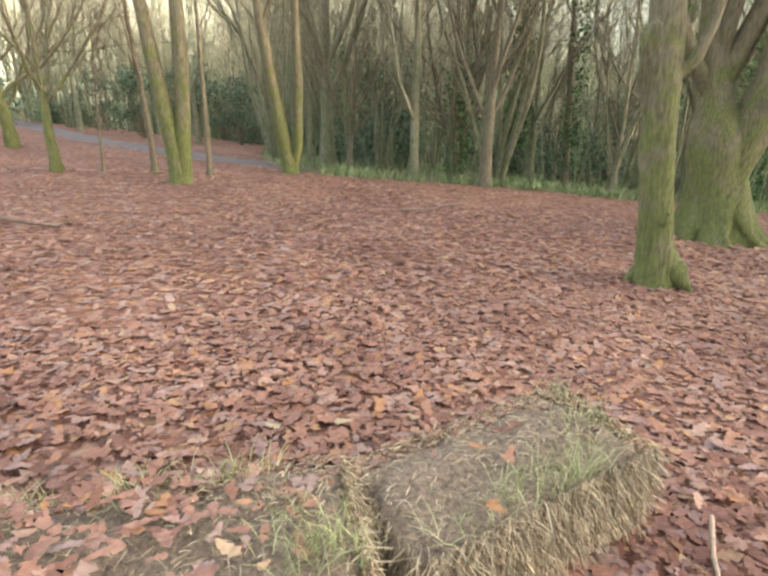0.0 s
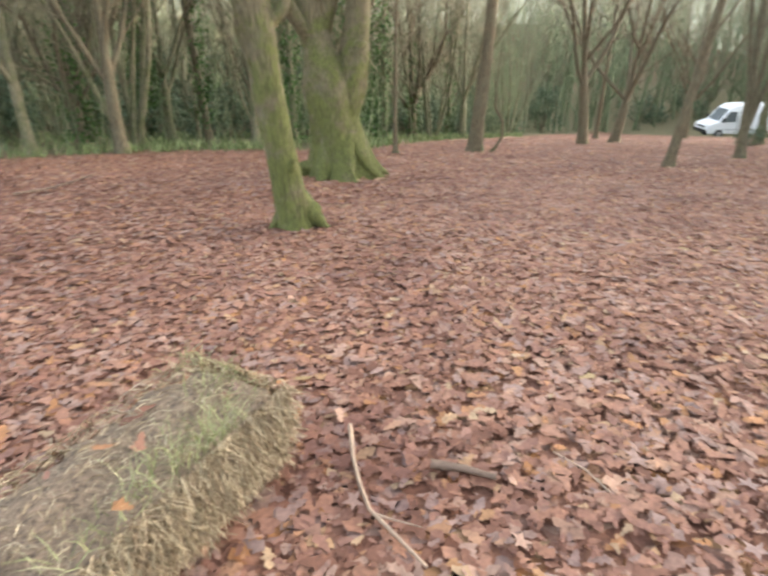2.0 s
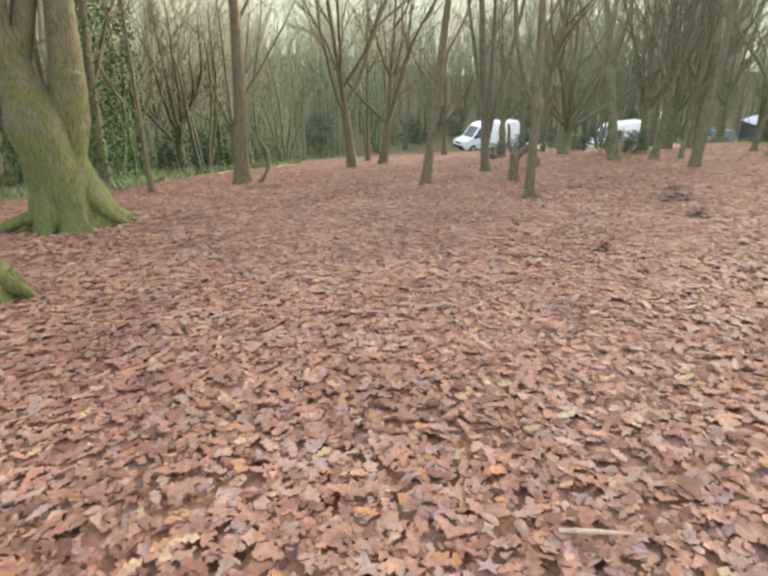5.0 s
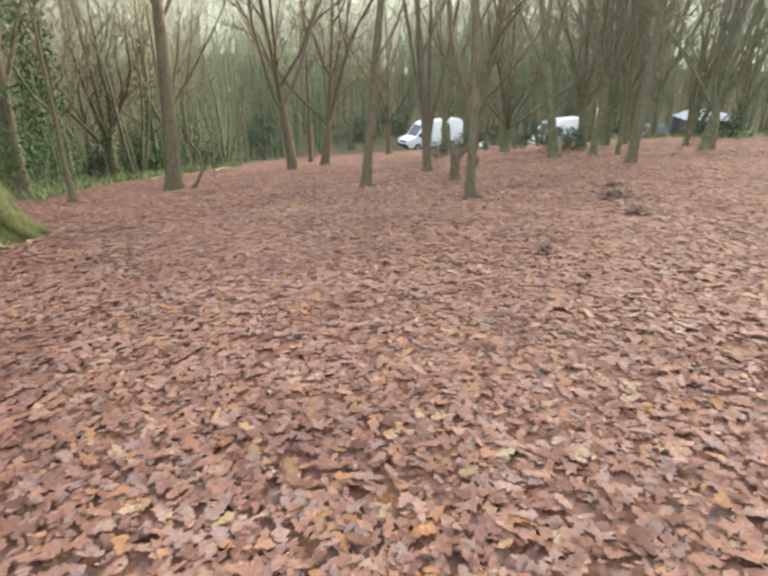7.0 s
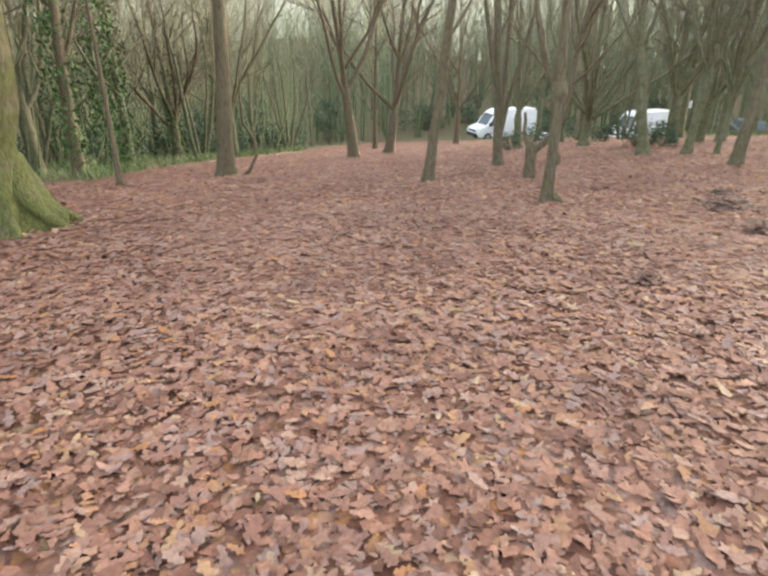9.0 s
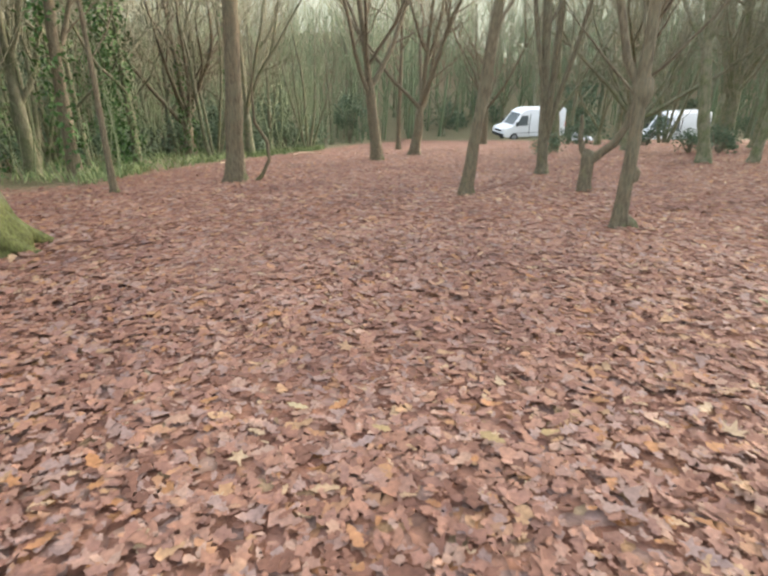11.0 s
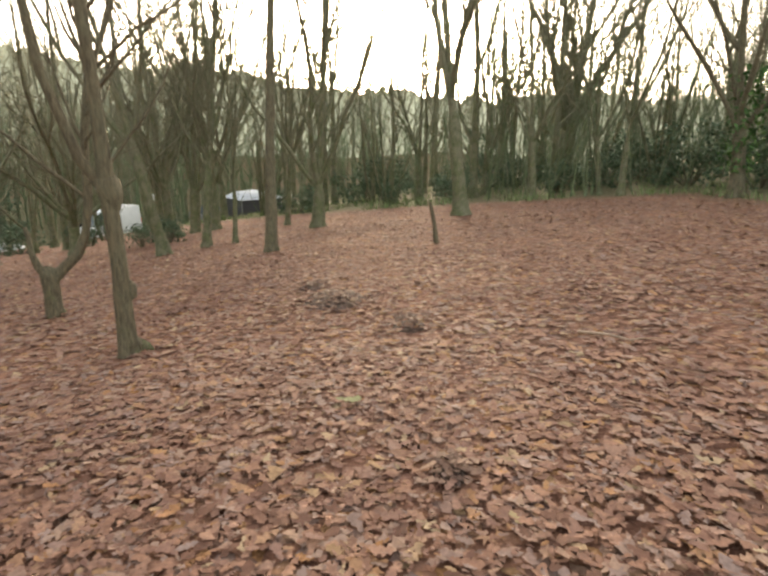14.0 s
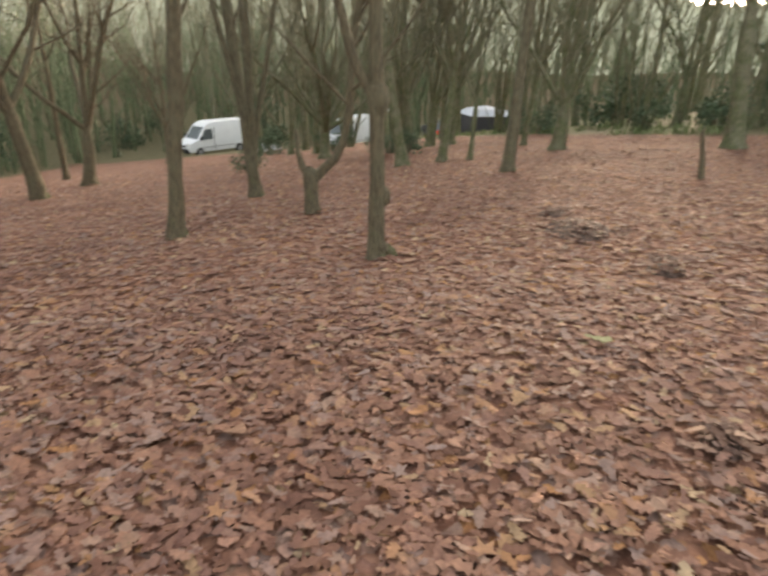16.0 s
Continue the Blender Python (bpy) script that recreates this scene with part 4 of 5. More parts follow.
def ivy_on(x, y, radius, low, high, count, seed):
    rg = np.random.default_rng(seed)
    a, z = rg.uniform(0, 6.283, count), low + (high - low) * rg.random(count)
    rad = radius + rg.random(count) ** 2 * 0.3
    d = np.stack([np.cos(a), np.sin(a), 0 * a], axis=-1)
    c = d * rad[:, None]
    c[:, 2] = z
    ob = piece("ivy", mesh_from("ivy", *leaf_cloud(rg, c, d + [0, 0, 0.2], 0.12), smooth=False), IVY)
    ob.location = (x, y, floor_z(x, y))
    tagged(ob, "glossy green ivy climbing a tree trunk", "ivy", kind="stuff")


for k, (x, y, r, lo, hi, n) in enumerate(((3.5, 17.2, 0.25, 1, 7, 2200), (10.6, 16.8, 0.28, 0, 6, 2200), (8.2, 18.6, 0.25, 0.2, 6, 1500), (1.6, 16.1, 0.22, 0.2, 3, 500), (4.87, 16.6, 0.15, 0.5, 5, 600), (8.27, 14.3, 0.17, 0.2, 5, 700), (15.4, 21.6, 0.25, 0.2, 4, 600), (16.1, -8.5, 0.22, 0.6, 3, 600), (11.5, 19.5, 0.2, 0, 6, 1200))):
    ivy_on(x, y, r, lo, hi, n, 400 + k)


clad = [(x, y) for x, y in taken[41:] if verge(x, y) > 0.9 and math.hypot(x - 3, y - 3) < 30 and y > 12]
for k, (x, y) in enumerate(clad[:9]):
    ivy_on(x, y, 0.16, 0.1, 4.5 + 0.3 * (k % 4), 700, 440 + k)


# ---- grass and low plants along the verge ----
def blades(rng, roots, height, width, lean):
    """Bent grass blades: verts and triangles."""
    n = len(roots)
    a = rng.uniform(0, 6.283, n)
    side = np.stack([np.cos(a), np.sin(a), 0 * a], axis=-1) * (width * rng.uniform(0.6, 1.3, n))[:, None]
    b = rng.uniform(0, 6.283, n)
    bend = np.stack([np.cos(b), np.sin(b), 0 * b], axis=-1) * (height * lean * rng.uniform(0.2, 1.2, n))[:, None]
    h = (height * rng.uniform(0.5, 1.2, n))[:, None] * np.array([[0, 0, 1.0]])
    v = np.stack([roots - side, roots + side, roots + 0.6 * h + 0.35 * bend + 0.7 * side, roots + 0.6 * h + 0.35 * bend - 0.7 * side, roots + h * 0.95 + bend], axis=1)
    f = np.array([(0, 1, 2), (0, 2, 3), (3, 2, 4)])[None] + 5 * np.arange(n)[:, None, None]
    return v.reshape(-1, 3), f.reshape(-1, 3)


px, py = rng.uniform(-6, 34, 260000), rng.uniform(-14, 30, 260000)
vg = verge(px, py)
ok = (vg > 0.3) & (np.hypot(px - 4, py - 3) < 30)
clump = np.sin(px * 1.1 + 2 * np.sin(py * 0.7)) * np.sin(py * 1.3 + 1.5 * np.sin(px * 0.9))
vg = np.where(clump < -0.15, vg * 0.2, vg)
ok &= (vg > 0.3) & ((py > 4) | (rng.random(260000) < 0.45))
keepers = rng.random(260000) < np.where(vg < 1, 0.9, 0.22)
px, py = px[ok & keepers], py[ok & keepers]
roots_xyz = np.stack([px, py, terrain(px, py)], axis=-1)
tagged(piece("verge_grass", mesh_from("verge_grass", *blades(rng, roots_xyz, 0.26, 0.014, 0.9), smooth=False), GRASS), "rough green grass and low plants along the wood edge", "grass", kind="stuff")


# ---- the track ----
def track():
    line = np.array([(-2.6, 16.6), (-3.4, 16.2), (-4.8, 16.6), (-8.2, 19.2), (-12, 22.5), (-17, 28), (-24, 36), (-34, 48)])
    t = np.linspace(0, len(line) - 1, 60)
    cx, cy = np.interp(t, range(len(line)), line[:, 0]), np.interp(t, range(len(line)), line[:, 1])
    dx, dy = np.gradient(cx), np.gradient(cy)
    nrm = np.hypot(dx, dy)
    V, F = [], []
    for k in range(60):
        for w in np.linspace(-1.15, 1.15, 7) * (1 + 0.25 * math.sin(k * 1.9) * math.sin(k * 0.7)):
            x, y = cx[k] - dy[k] / nrm[k] * w, cy[k] + dx[k] / nrm[k] * w
            V.append((x, y, floor_z(x, y) + 0.045 - 0.09 * (abs(w) / 1.2) ** 4 - 0.02 * (abs(abs(w) - 0.6) < 0.3)))
    for k in range(59):
        for j in range(6):
            F.append((k * 7 + j, k * 7 + j + 1, k * 7 + j + 8, k * 7 + j + 7))
    tagged(piece("track", mesh_from("track", V, np.array(F)), MUD), "wet muddy rutted woodland track", "path", kind="structure")


track()


# ---- straw bales ----
def straw_bale(x, y, yaw, length, width, height, seed, label, green):
    """A sodden bale with a slumped, rounded body, loose straw over its edges and grass sprouting on top."""
    rg = np.random.default_rng(seed)
    thing = empty_thing("straw_bale", x, y, floor_z(x, y), yaw, label, "straw bale", "old straw bales")
    bm = bmesh.new()
    bmesh.ops.create_cube(bm, size=1)
    bmesh.ops.subdivide_edges(bm, edges=bm.edges[:], cuts=13, use_grid_fill=True)
    for v in bm.verts:
        p = v.co * 2
        q = Vector((p.x, p.y, p.z))
        d = max(0.0, abs(p.x) - 0.86) + max(0.0, abs(p.y) - 0.78) + max(0.0, p.z - 0.72)
        q *= 1 - 0.32 * max(0.0, d - 0.13)
        w = Vector((q.x * length / 2, q.y * width / 2, (q.z + 1) * height / 2 - 0.03))
        n = noise.fractal(w * 6 + Vector((seed, 0, 0)), 0.8, 2.2, 4)
        w += Vector((p.x * 0.02, p.y * 0.02, 0.022)) * n * (0.4 + (p.z > -0.9))
        v.co = w
    part("body", bm, BALE, thing, smooth=True)
    # straw: combed over the edges and lying on top
    n = 10500
    u, w = rg.uniform(-0.5, 0.5, n), rg.uniform(-0.5, 0.5, n)
    face = rg.random(n)
    root = np.zeros((n, 3))
    way = rg.normal(0, 1, (n, 3))
    root[:] = np.stack([u * length * 0.97, w * width * 0.97, 0 * u + height * 0.985], axis=-1)
    way[:, 2] = rg.uniform(-0.06, 0.1, n)
    front = (face >= 0.24) & (face < 0.7)
    for side, sel in ((-1, front), (1, (face >= 0.7) & (face < 0.79))):
        root[sel, 1] = side * width * (0.49 + 0.03 * rg.random(sel.sum()))
        root[sel, 2] = height * (0.15 + 0.85 * rg.random(sel.sum()) ** 0.6)
        way[sel] = np.stack([rg.normal(0, 0.6, sel.sum()), side * rg.uniform(0.05, 0.8, sel.sum()), -rg.uniform(0.3, 1.0, sel.sum())], axis=-1)
    for side, sel in ((1, (face >= 0.79) & (face < 0.92)), (-1, face >= 0.92)):
        root[sel, 0] = side * length * (0.49 + 0.02 * rg.random(sel.sum()))
        root[sel, 2] = height * (0.15 + 0.85 * rg.random(sel.sum()) ** 0.6)
        way[sel] = np.stack([side * rg.uniform(0.05, 0.6, sel.sum()), rg.normal(0, 0.35, sel.sum()), -rg.uniform(0.2, 1.0, sel.sum())], axis=-1)
    way /= np.linalg.norm(way, axis=1)[:, None]
    kept = (face >= 0.24) | (rg.random(n) < 0.4)
    root, way, face, n = root[kept], way[kept], face[kept], int(kept.sum())
    ln = np.where(face < 0.24, rg.uniform(0.02, 0.06, n), rg.uniform(0.03, 0.11, n))[:, None]
    sd = np.cross(way, rg.normal(0, 1, (n, 3)))
    sd *= 0.0018 / (np.linalg.norm(sd, axis=1)[:, None] + 1e-9)
    a, m, b = root, root + way * ln * 0.5 + [0, 0, 0.003], root + way * ln
    v = np.stack([a - sd, a + sd, m + sd, m - sd, b + sd * 0.6, b - sd * 0.6], axis=1).reshape(-1, 3)
    f = (np.array([(0, 1, 2, 3), (3, 2, 4, 5)])[None] + 6 * np.arange(n)[:, None, None]).reshape(-1, 4)
    piece("loose_straw", mesh_from("loose_straw", v, f, smooth=False), STRAW, thing, "bleached loose straw")
    g = np.concatenate([np.stack([rg.normal(cx, 0.07, k), rg.normal(cy, 0.045, k), np.full(k, height * 0.96)], axis=-1) for cx, cy, k in green])
    g[:, 0], g[:, 1] = np.clip(g[:, 0], -length * 0.48, length * 0.48), np.clip(g[:, 1], -width * 0.48, width * 0.48)
    tuft = piece("grass_tuft", mesh_from("grass_tuft", *blades(rg, g, 0.085, 0.0022, 1.3), smooth=False), FRESH_GRASS, thing)
    tagged(tuft, "fresh green grass sprouting from the straw", kind="stuff")
    return thing


straw_bale(0.385, 1.672, 32, 1.02, 0.5, 0.36, 3, "rotting straw bale with earthy top and sprouting grass", [(-0.05, -0.18, 90), (0.15, -0.2, 110), (0.3, -0.12, 40), (0.42, 0.0, 50), (-0.3, -0.2, 40), (0.45, 0.2, 30)])
straw_bale(-0.66, 1.19, 15, 1.12, 0.5, 0.37, 5, "rotting straw bale strewn with fallen leaves", [(0.45, -0.15, 150), (0.4, -0.02, 60), (0.2, 0.22, 70), (-0.1, 0.23, 60), (-0.4, 0.22, 60)])


# ---- sticks and fallen branches ----
def branch_on_ground(name, line, radius, label, twigs=0, seed=0, wood=None):
    rg = np.random.default_rng(seed)
    base = np.array([(x, y, floor_z(x, y) + radius + 0.022 + lift) for x, y, lift in line])
    tb = [stem(base, np.linspace(radius, radius * 0.5, len(base)), 7, seed, 0.1)]
    for _ in range(twigs):
        p, way = along(base, rg.uniform(0.3, 0.95))
        s = side_way(rg, way, 0.6)
        s[2] = abs(s[2]) * 0.3
        tb.append((grow(rg, p, s, rg.uniform(0.1, 0.4), 3, 0.15, 0), taper(radius * 0.5, 0.002, 4), 5))
    ob = piece(name, mesh_from(name, *tubes(tb)), wood or STICK)
    return tagged(ob, label, "stick", "fallen sticks")


branch_on_ground("stick", [(1.25, 1.79, 0.03), (1.16, 1.6, 0.0), (1.1, 1.44, 0), (1.06, 1.3, 0), (1.07, 1.15, 0), (1.08, 0.98, 0)], 0.011, "thin pale curved stick lying on leaves", 1, 1)
branch_on_ground("stick", [(1.4, 1.39, 0.01), (1.5, 1.3, 0.01), (1.58, 1.2, 0)], 0.022, "short thick brown stick among leaves", 0, 2, WET_WOOD)
branch_on_ground("stick", [(0.05, 8.9, 0), (0.5, 9.2, 0.02), (0.85, 9.7, 0.02), (1.2, 10.05, 0.05)], 0.02, "thin crooked fallen branch on leaves", 4, 3, WET_WOOD)
branch_on_ground("fallen_branch", [(-5.6, 6.5, 0.02), (-4.6, 6.35, 0.03), (-4.2, 6.28, 0.02), (-3.9, 6.34, 0)], 0.035, "dark fallen branch half buried in leaves", 2, 4, WET_WOOD)
branch_on_ground("stick", [(2.7, 0.53, 0.01), (2.76, 0.42, 0.015), (2.84, 0.3, 0.0)], 0.011, "short pale stick lying on leaves", 0, 5)
branch_on_ground("stick", [(5.6, 0.5, 0.0), (5.66, 0.56, 0.05), (5.75, 0.58, 0.06), (5.86, 0.53, 0.0)], 0.008, "small pale curled twig on leaves", 0, 6)
branch_on_ground("stick", [(1.9, 0.85, 0.0), (1.93, 1.05, 0.02), (1.9, 1.2, 0.03)], 0.005, "thin upright dead stalk among leaves", 0, 7)
branch_on_ground("fallen_branch", [(12.2, 14.9, 0.02), (12.7, 15.1, 0.06), (13.2, 15.0, 0.03)], 0.03, "pale fallen branch at the wood edge", 2, 8)
branch_on_ground("fallen_branch", [(16.2, 16.6, 0.02), (16.7, 16.8, 0.08), (17.4, 16.6, 0.03)], 0.035, "pale fallen branch at the wood edge", 2, 9)
branch_on_ground("fallen_branch", [(8.55, 0.05, 0.01), (8.4, -0.12, 0.012), (8.22, -0.22, 0.0)], 0.014, "short dead stick half buried in leaves", 1, 10)


def bent_sapling(x, y):
    thing = empty_thing("bent_sapling", x, y, floor_z(x, y), 0, "thin bowed sapling growing beside an oak trunk", "sapling")
    v, q = tubes([stem([(0, 0, -0.1), (0.15, -0.15, 0.1), (0.27, -0.26, 0.4), (0.26, -0.25, 0.75), (0.12, -0.1, 1.1), (0.1, -0.1, 1.6), (0.15, -0.15, 2.6)], [0.045, 0.04, 0.035, 0.032, 0.028, 0.02, 0.006], 7, 3)])
    piece("trunk", mesh_from("trunk", v, q), BARK, thing)


bent_sapling(10.15, 10.85)


def scrape(x, y, w, seed):
    """A scraped-up ring of dark leaf mould."""
    rg = np.random.default_rng(seed)
    bm = bmesh.new()
    bmesh.ops.create_grid(bm, x_segments=14, y_segments=14, size=1)
    for v in bm.verts:
        r = v.co.length
        px_, py_ = x + v.co.x * w, y + v.co.y * w * 0.7
        h = max(0.0, 1 - r) * 0.06 * (0.6 + noise.noise(Vector((v.co.x * 3, v.co.y * 3, seed))))
        v.co = Vector((px_, py_, floor_z(px_, py_) + h + (0.012 if r < 0.9 else -0.03)))
    ob = part("leaf_mound", bm, SOIL, smooth=True)
    return tagged(ob, "scraped heap of dark wet leaf mould", "leaf heap", "scraped leaf heaps"), x, y, w


HEAPS = []
for k, (x, y, w) in enumerate(((10.88, 1.72, 0.52), (9.55, 1.19, 0.24), (6.96, 1.67, 0.13), (11.7, 1.9, 0.25))):
    HEAPS.append(scrape(x, y, w, k))


# ---- vehicles and camp ----
def prism(profile, width, top_in=0.0, z0=0.0, z1=1.0):
    """A body from a side profile of (x, z) points, narrowing upwards."""
    bm = bmesh.new()
    rings = []
    for side in (-1, 1):
        ring = []
        for x, z in profile:
            g = max(0.0, min(1.0, (z - z0) / (z1 - z0)))
            ring.append(bm.verts.new((x, side * (width / 2 - top_in * g), z)))
        rings.append(ring)
    bm.faces.new(rings[0])
    bm.faces.new(rings[1][::-1])
    n = len(profile)
    for i in range(n):
        bm.faces.new((rings[0][(i + 1) % n], rings[0][i], rings[1][i], rings[1][(i + 1) % n]))
    bmesh.ops.recalc_face_normals(bm, faces=bm.faces[:])
    return bm


def bevelled(bm, amount, segments=3):
    bmesh.ops.bevel(bm, geom=bm.edges[:], offset=amount, segments=segments, affect="EDGES", profile=0.6)
    return bm


def slab(corners, thick):
    """A flat panel from its corners, with some thickness."""
    bm = bmesh.new()
    face = bm.faces.new([bm.verts.new(c) for c in corners])
    bm.normal_update()
    out = bmesh.ops.extrude_face_region(bm, geom=[face])
    for v in out["geom"]:
        if isinstance(v, bmesh.types.BMVert):
            v.co += face.normal * thick
    bmesh.ops.recalc_face_normals(bm, faces=bm.faces[:])
    return bm


def box(cx, cy, cz, sx, sy, sz, bev=0.01):
    bm = bmesh.new()
    bmesh.ops.create_cube(bm, size=1, matrix=Matrix.Translation((cx, cy, cz)) @ Matrix.Diagonal((sx, sy, sz, 1)))
    return bevelled(bm, bev, 2) if bev else bm


def wheel(parent, x, y, r):
    bm = bmesh.new()
    m = Matrix.Translation((x, y, r)) @ Matrix.Rotation(radians(90), 4, "X")
    bmesh.ops.create_cone(bm, cap_ends=True, segments=24, radius1=r, radius2=r, depth=0.22, matrix=m)
    bevelled(bm, 0.03, 2)
    w = part("wheel", bm, RUBBER, parent, smooth=False)
    bm = bmesh.new()
    bmesh.ops.create_cone(bm, cap_ends=True, segments=20, radius1=r * 0.62, radius2=r * 0.5, depth=0.25, matrix=m)
    part("rim", bm, STEEL, w, "grey steel rim")


def van(x, y, yaw, label):
    thing = empty_thing("panel_van", x, y, floor_z(x, y) - 0.06, yaw, label, "van", "parked white vans")
    thing.scale = (0.93, 0.93, 0.93)
    prof = [(-2.95, 0.38), (2.75, 0.38), (2.95, 0.55), (2.93, 0.95), (2.72, 1.12), (2.05, 1.32), (1.3, 2.3), (0.9, 2.52), (0.4, 2.6), (-2.85, 2.6), (-2.95, 2.4)]
    bm = prism(prof, 2.0, 0.16, 1.2, 2.6)
    part("body", bevelled(bm, 0.05, 3), PAINT, thing, smooth=True)
    part("windscreen", slab([(2.03, -0.78, 1.37), (2.03, 0.78, 1.37), (1.37, 0.72, 2.23), (1.37, -0.72, 2.23)], 0.03), GLASS, thing, "dark tinted windscreen")
    for s in (-1, 1):
        c = [(1.84, s * 1.0, 1.3), (0.72, s * 1.0, 1.3), (0.72, s * 0.915, 2.08), (1.34, s * 0.915, 2.08)]
        part("side_window", slab(c if s > 0 else c[::-1], 0.02), GLASS, thing, "dark cab side window")
        part("headlight", box(2.83, s * 0.78, 0.98, 0.2, 0.3, 0.24, 0.03), LAMP, thing, "clear headlight")
        part("mirror", box(1.85, s * 1.15, 1.45, 0.14, 0.22, 0.34, 0.04), RUBBER, thing, "black door mirror")
        part("door_seam", box(0.55, s * 0.985, 1.35, 0.03, 0.05, 1.7, 0.006), RUBBER, thing, "dark gap round the cab door")
        part("side_trim", box(-0.2, s * 1.0, 0.72, 4.2, 0.03, 0.06, 0.008), STEEL, thing, "thin grey rubbing strip")
        for wx in (1.95, -1.75):
            wheel(thing, wx, s * 0.93, 0.36)
        part("tail_lamp", box(-2.93, s * 0.88, 1.2, 0.08, 0.14, 0.5, 0.02), RED, thing, "red tail lamp")
    part("bumper", box(2.88, 0, 0.55, 0.18, 1.9, 0.26, 0.05), RUBBER, thing, "dark grey bumper")
    part("grille", box(2.9, 0, 0.88, 0.08, 1.1, 0.16, 0.02), RUBBER, thing, "black grille")
    return thing


van(46.4, 23.2, 149, "white high-roof panel van parked beyond the trees")
van(51.0, 13.6, 156, "white panel van parked behind bare trees")


def car(x, y, yaw):
    thing = empty_thing("parked_car", x, y, floor_z(x, y), yaw, "dark parked estate car with red tail lamps", "car")
    part("body", bevelled(prism([(-2.15, 0.3), (2.15, 0.3), (2.2, 0.6), (2.1, 0.82), (1.1, 0.95), (-2.1, 1.0), (-2.2, 0.6)], 1.78), 0.06), GREYPAINT, thing, smooth=True)
    part("cabin", bevelled(prism([(-2.05, 0.95), (1.15, 0.93), (0.45, 1.42), (-1.7, 1.46)], 1.6, 0.15, 0.95, 1.46), 0.04), GLASS, thing, smooth=True)
    for s in (-1, 1):
        part("tail_lamp", box(-2.16, s * 0.7, 0.82, 0.1, 0.34, 0.26, 0.03), RED, thing, "red tail lamp")
        part("headlight", box(2.1, s * 0.65, 0.72, 0.1, 0.34, 0.14, 0.03), LAMP, thing, "clear headlight")
        for wx in (1.3, -1.3):
            wheel(thing, wx, s * 0.82, 0.31)


car(49.0, 6.2, 20)


def gazebo(x, y, yaw):
    thing = empty_thing("gazebo", x, y, floor_z(x, y), yaw, "dark-sided shelter with a pale grey canvas roof", "gazebo")
    bm = bmesh.new()
    e = 1.7
    lo = [bm.verts.new((sx * e, sy * e, 1.5)) for sx, sy in ((-1, -1), (1, -1), (1, 1), (-1, 1))]
    mid = [bm.verts.new((sx * e * 0.6, sy * e * 0.6, 1.92)) for sx, sy in ((-1, -1), (1, -1), (1, 1), (-1, 1))]
    apex = bm.verts.new((0, 0, 2.12))
    for i in range(4):
        j = (i + 1) % 4
        bm.faces.new((lo[i], lo[j], mid[j], mid[i]))
        bm.faces.new((mid[i], mid[j], apex))
    bmesh.ops.solidify(bm, geom=bm.faces[:], thickness=0.03)
    part("roof", bm, CANVAS, thing, "pale grey canvas")
    for sx in (-1, 1):
        for sy in (-1, 1):
            part("leg", box(sx * 1.6, sy * 1.6, 0.74, 0.05, 0.05, 1.48, 0.008), STEEL, thing)
    for k, (cx, cy, sx, sy) in enumerate(((0, -1.58, 3.1, 0.02), (0, 1.58, 3.1, 0.02), (1.58, 0, 0.02, 3.1), (-1.58, 0, 0.02, 3.1))):
        part("side_panel", box(cx, cy, 0.75, sx, sy, 1.46, 0), GREYPAINT, thing, "dark fabric side")


gazebo(49.6, 2.9, 25)


def notice(x, y, yaw, z):
    thing = empty_thing("notice_board", x, y, floor_z(x, y), yaw, "pale notice board on a wooden post", "sign")
    part("post", box(0, 0, z / 2 - 0.1, 0.08, 0.08, z + 0.2, 0.01), STICK, thing)
    part("board", box(0, -0.055, z, 0.62, 0.03, 0.42, 0.008), CANVAS, thing, "pale blank board")


notice(41.6, 8.7, -75, 2.1)


def sack(x, y, yaw, s):
    bm = bmesh.new()
    bmesh.ops.create_icosphere(bm, subdivisions=3, radius=1)
    for v in bm.verts:
        n = noise.noise(v.co * 2.2 + Vector((x, y, 0)))
        v.co = Vector((v.co.x * 0.42, v.co.y * 0.3, max(-0.26, v.co.z * 0.34) + 0.26)) * s * (1 + 0.22 * n)
    ob = part("rubble_sack", bm, PAINT, smooth=True)
    ob.matrix_basis = pose(x, y, floor_z(x, y), 0, 0, yaw)
    tagged(ob, "bulging white sack dumped beside the car park", "sack", "white sacks")


sack(41.6, 17.4, 20, 1.1)
sack(41.9, 16.6, 70, 0.9)


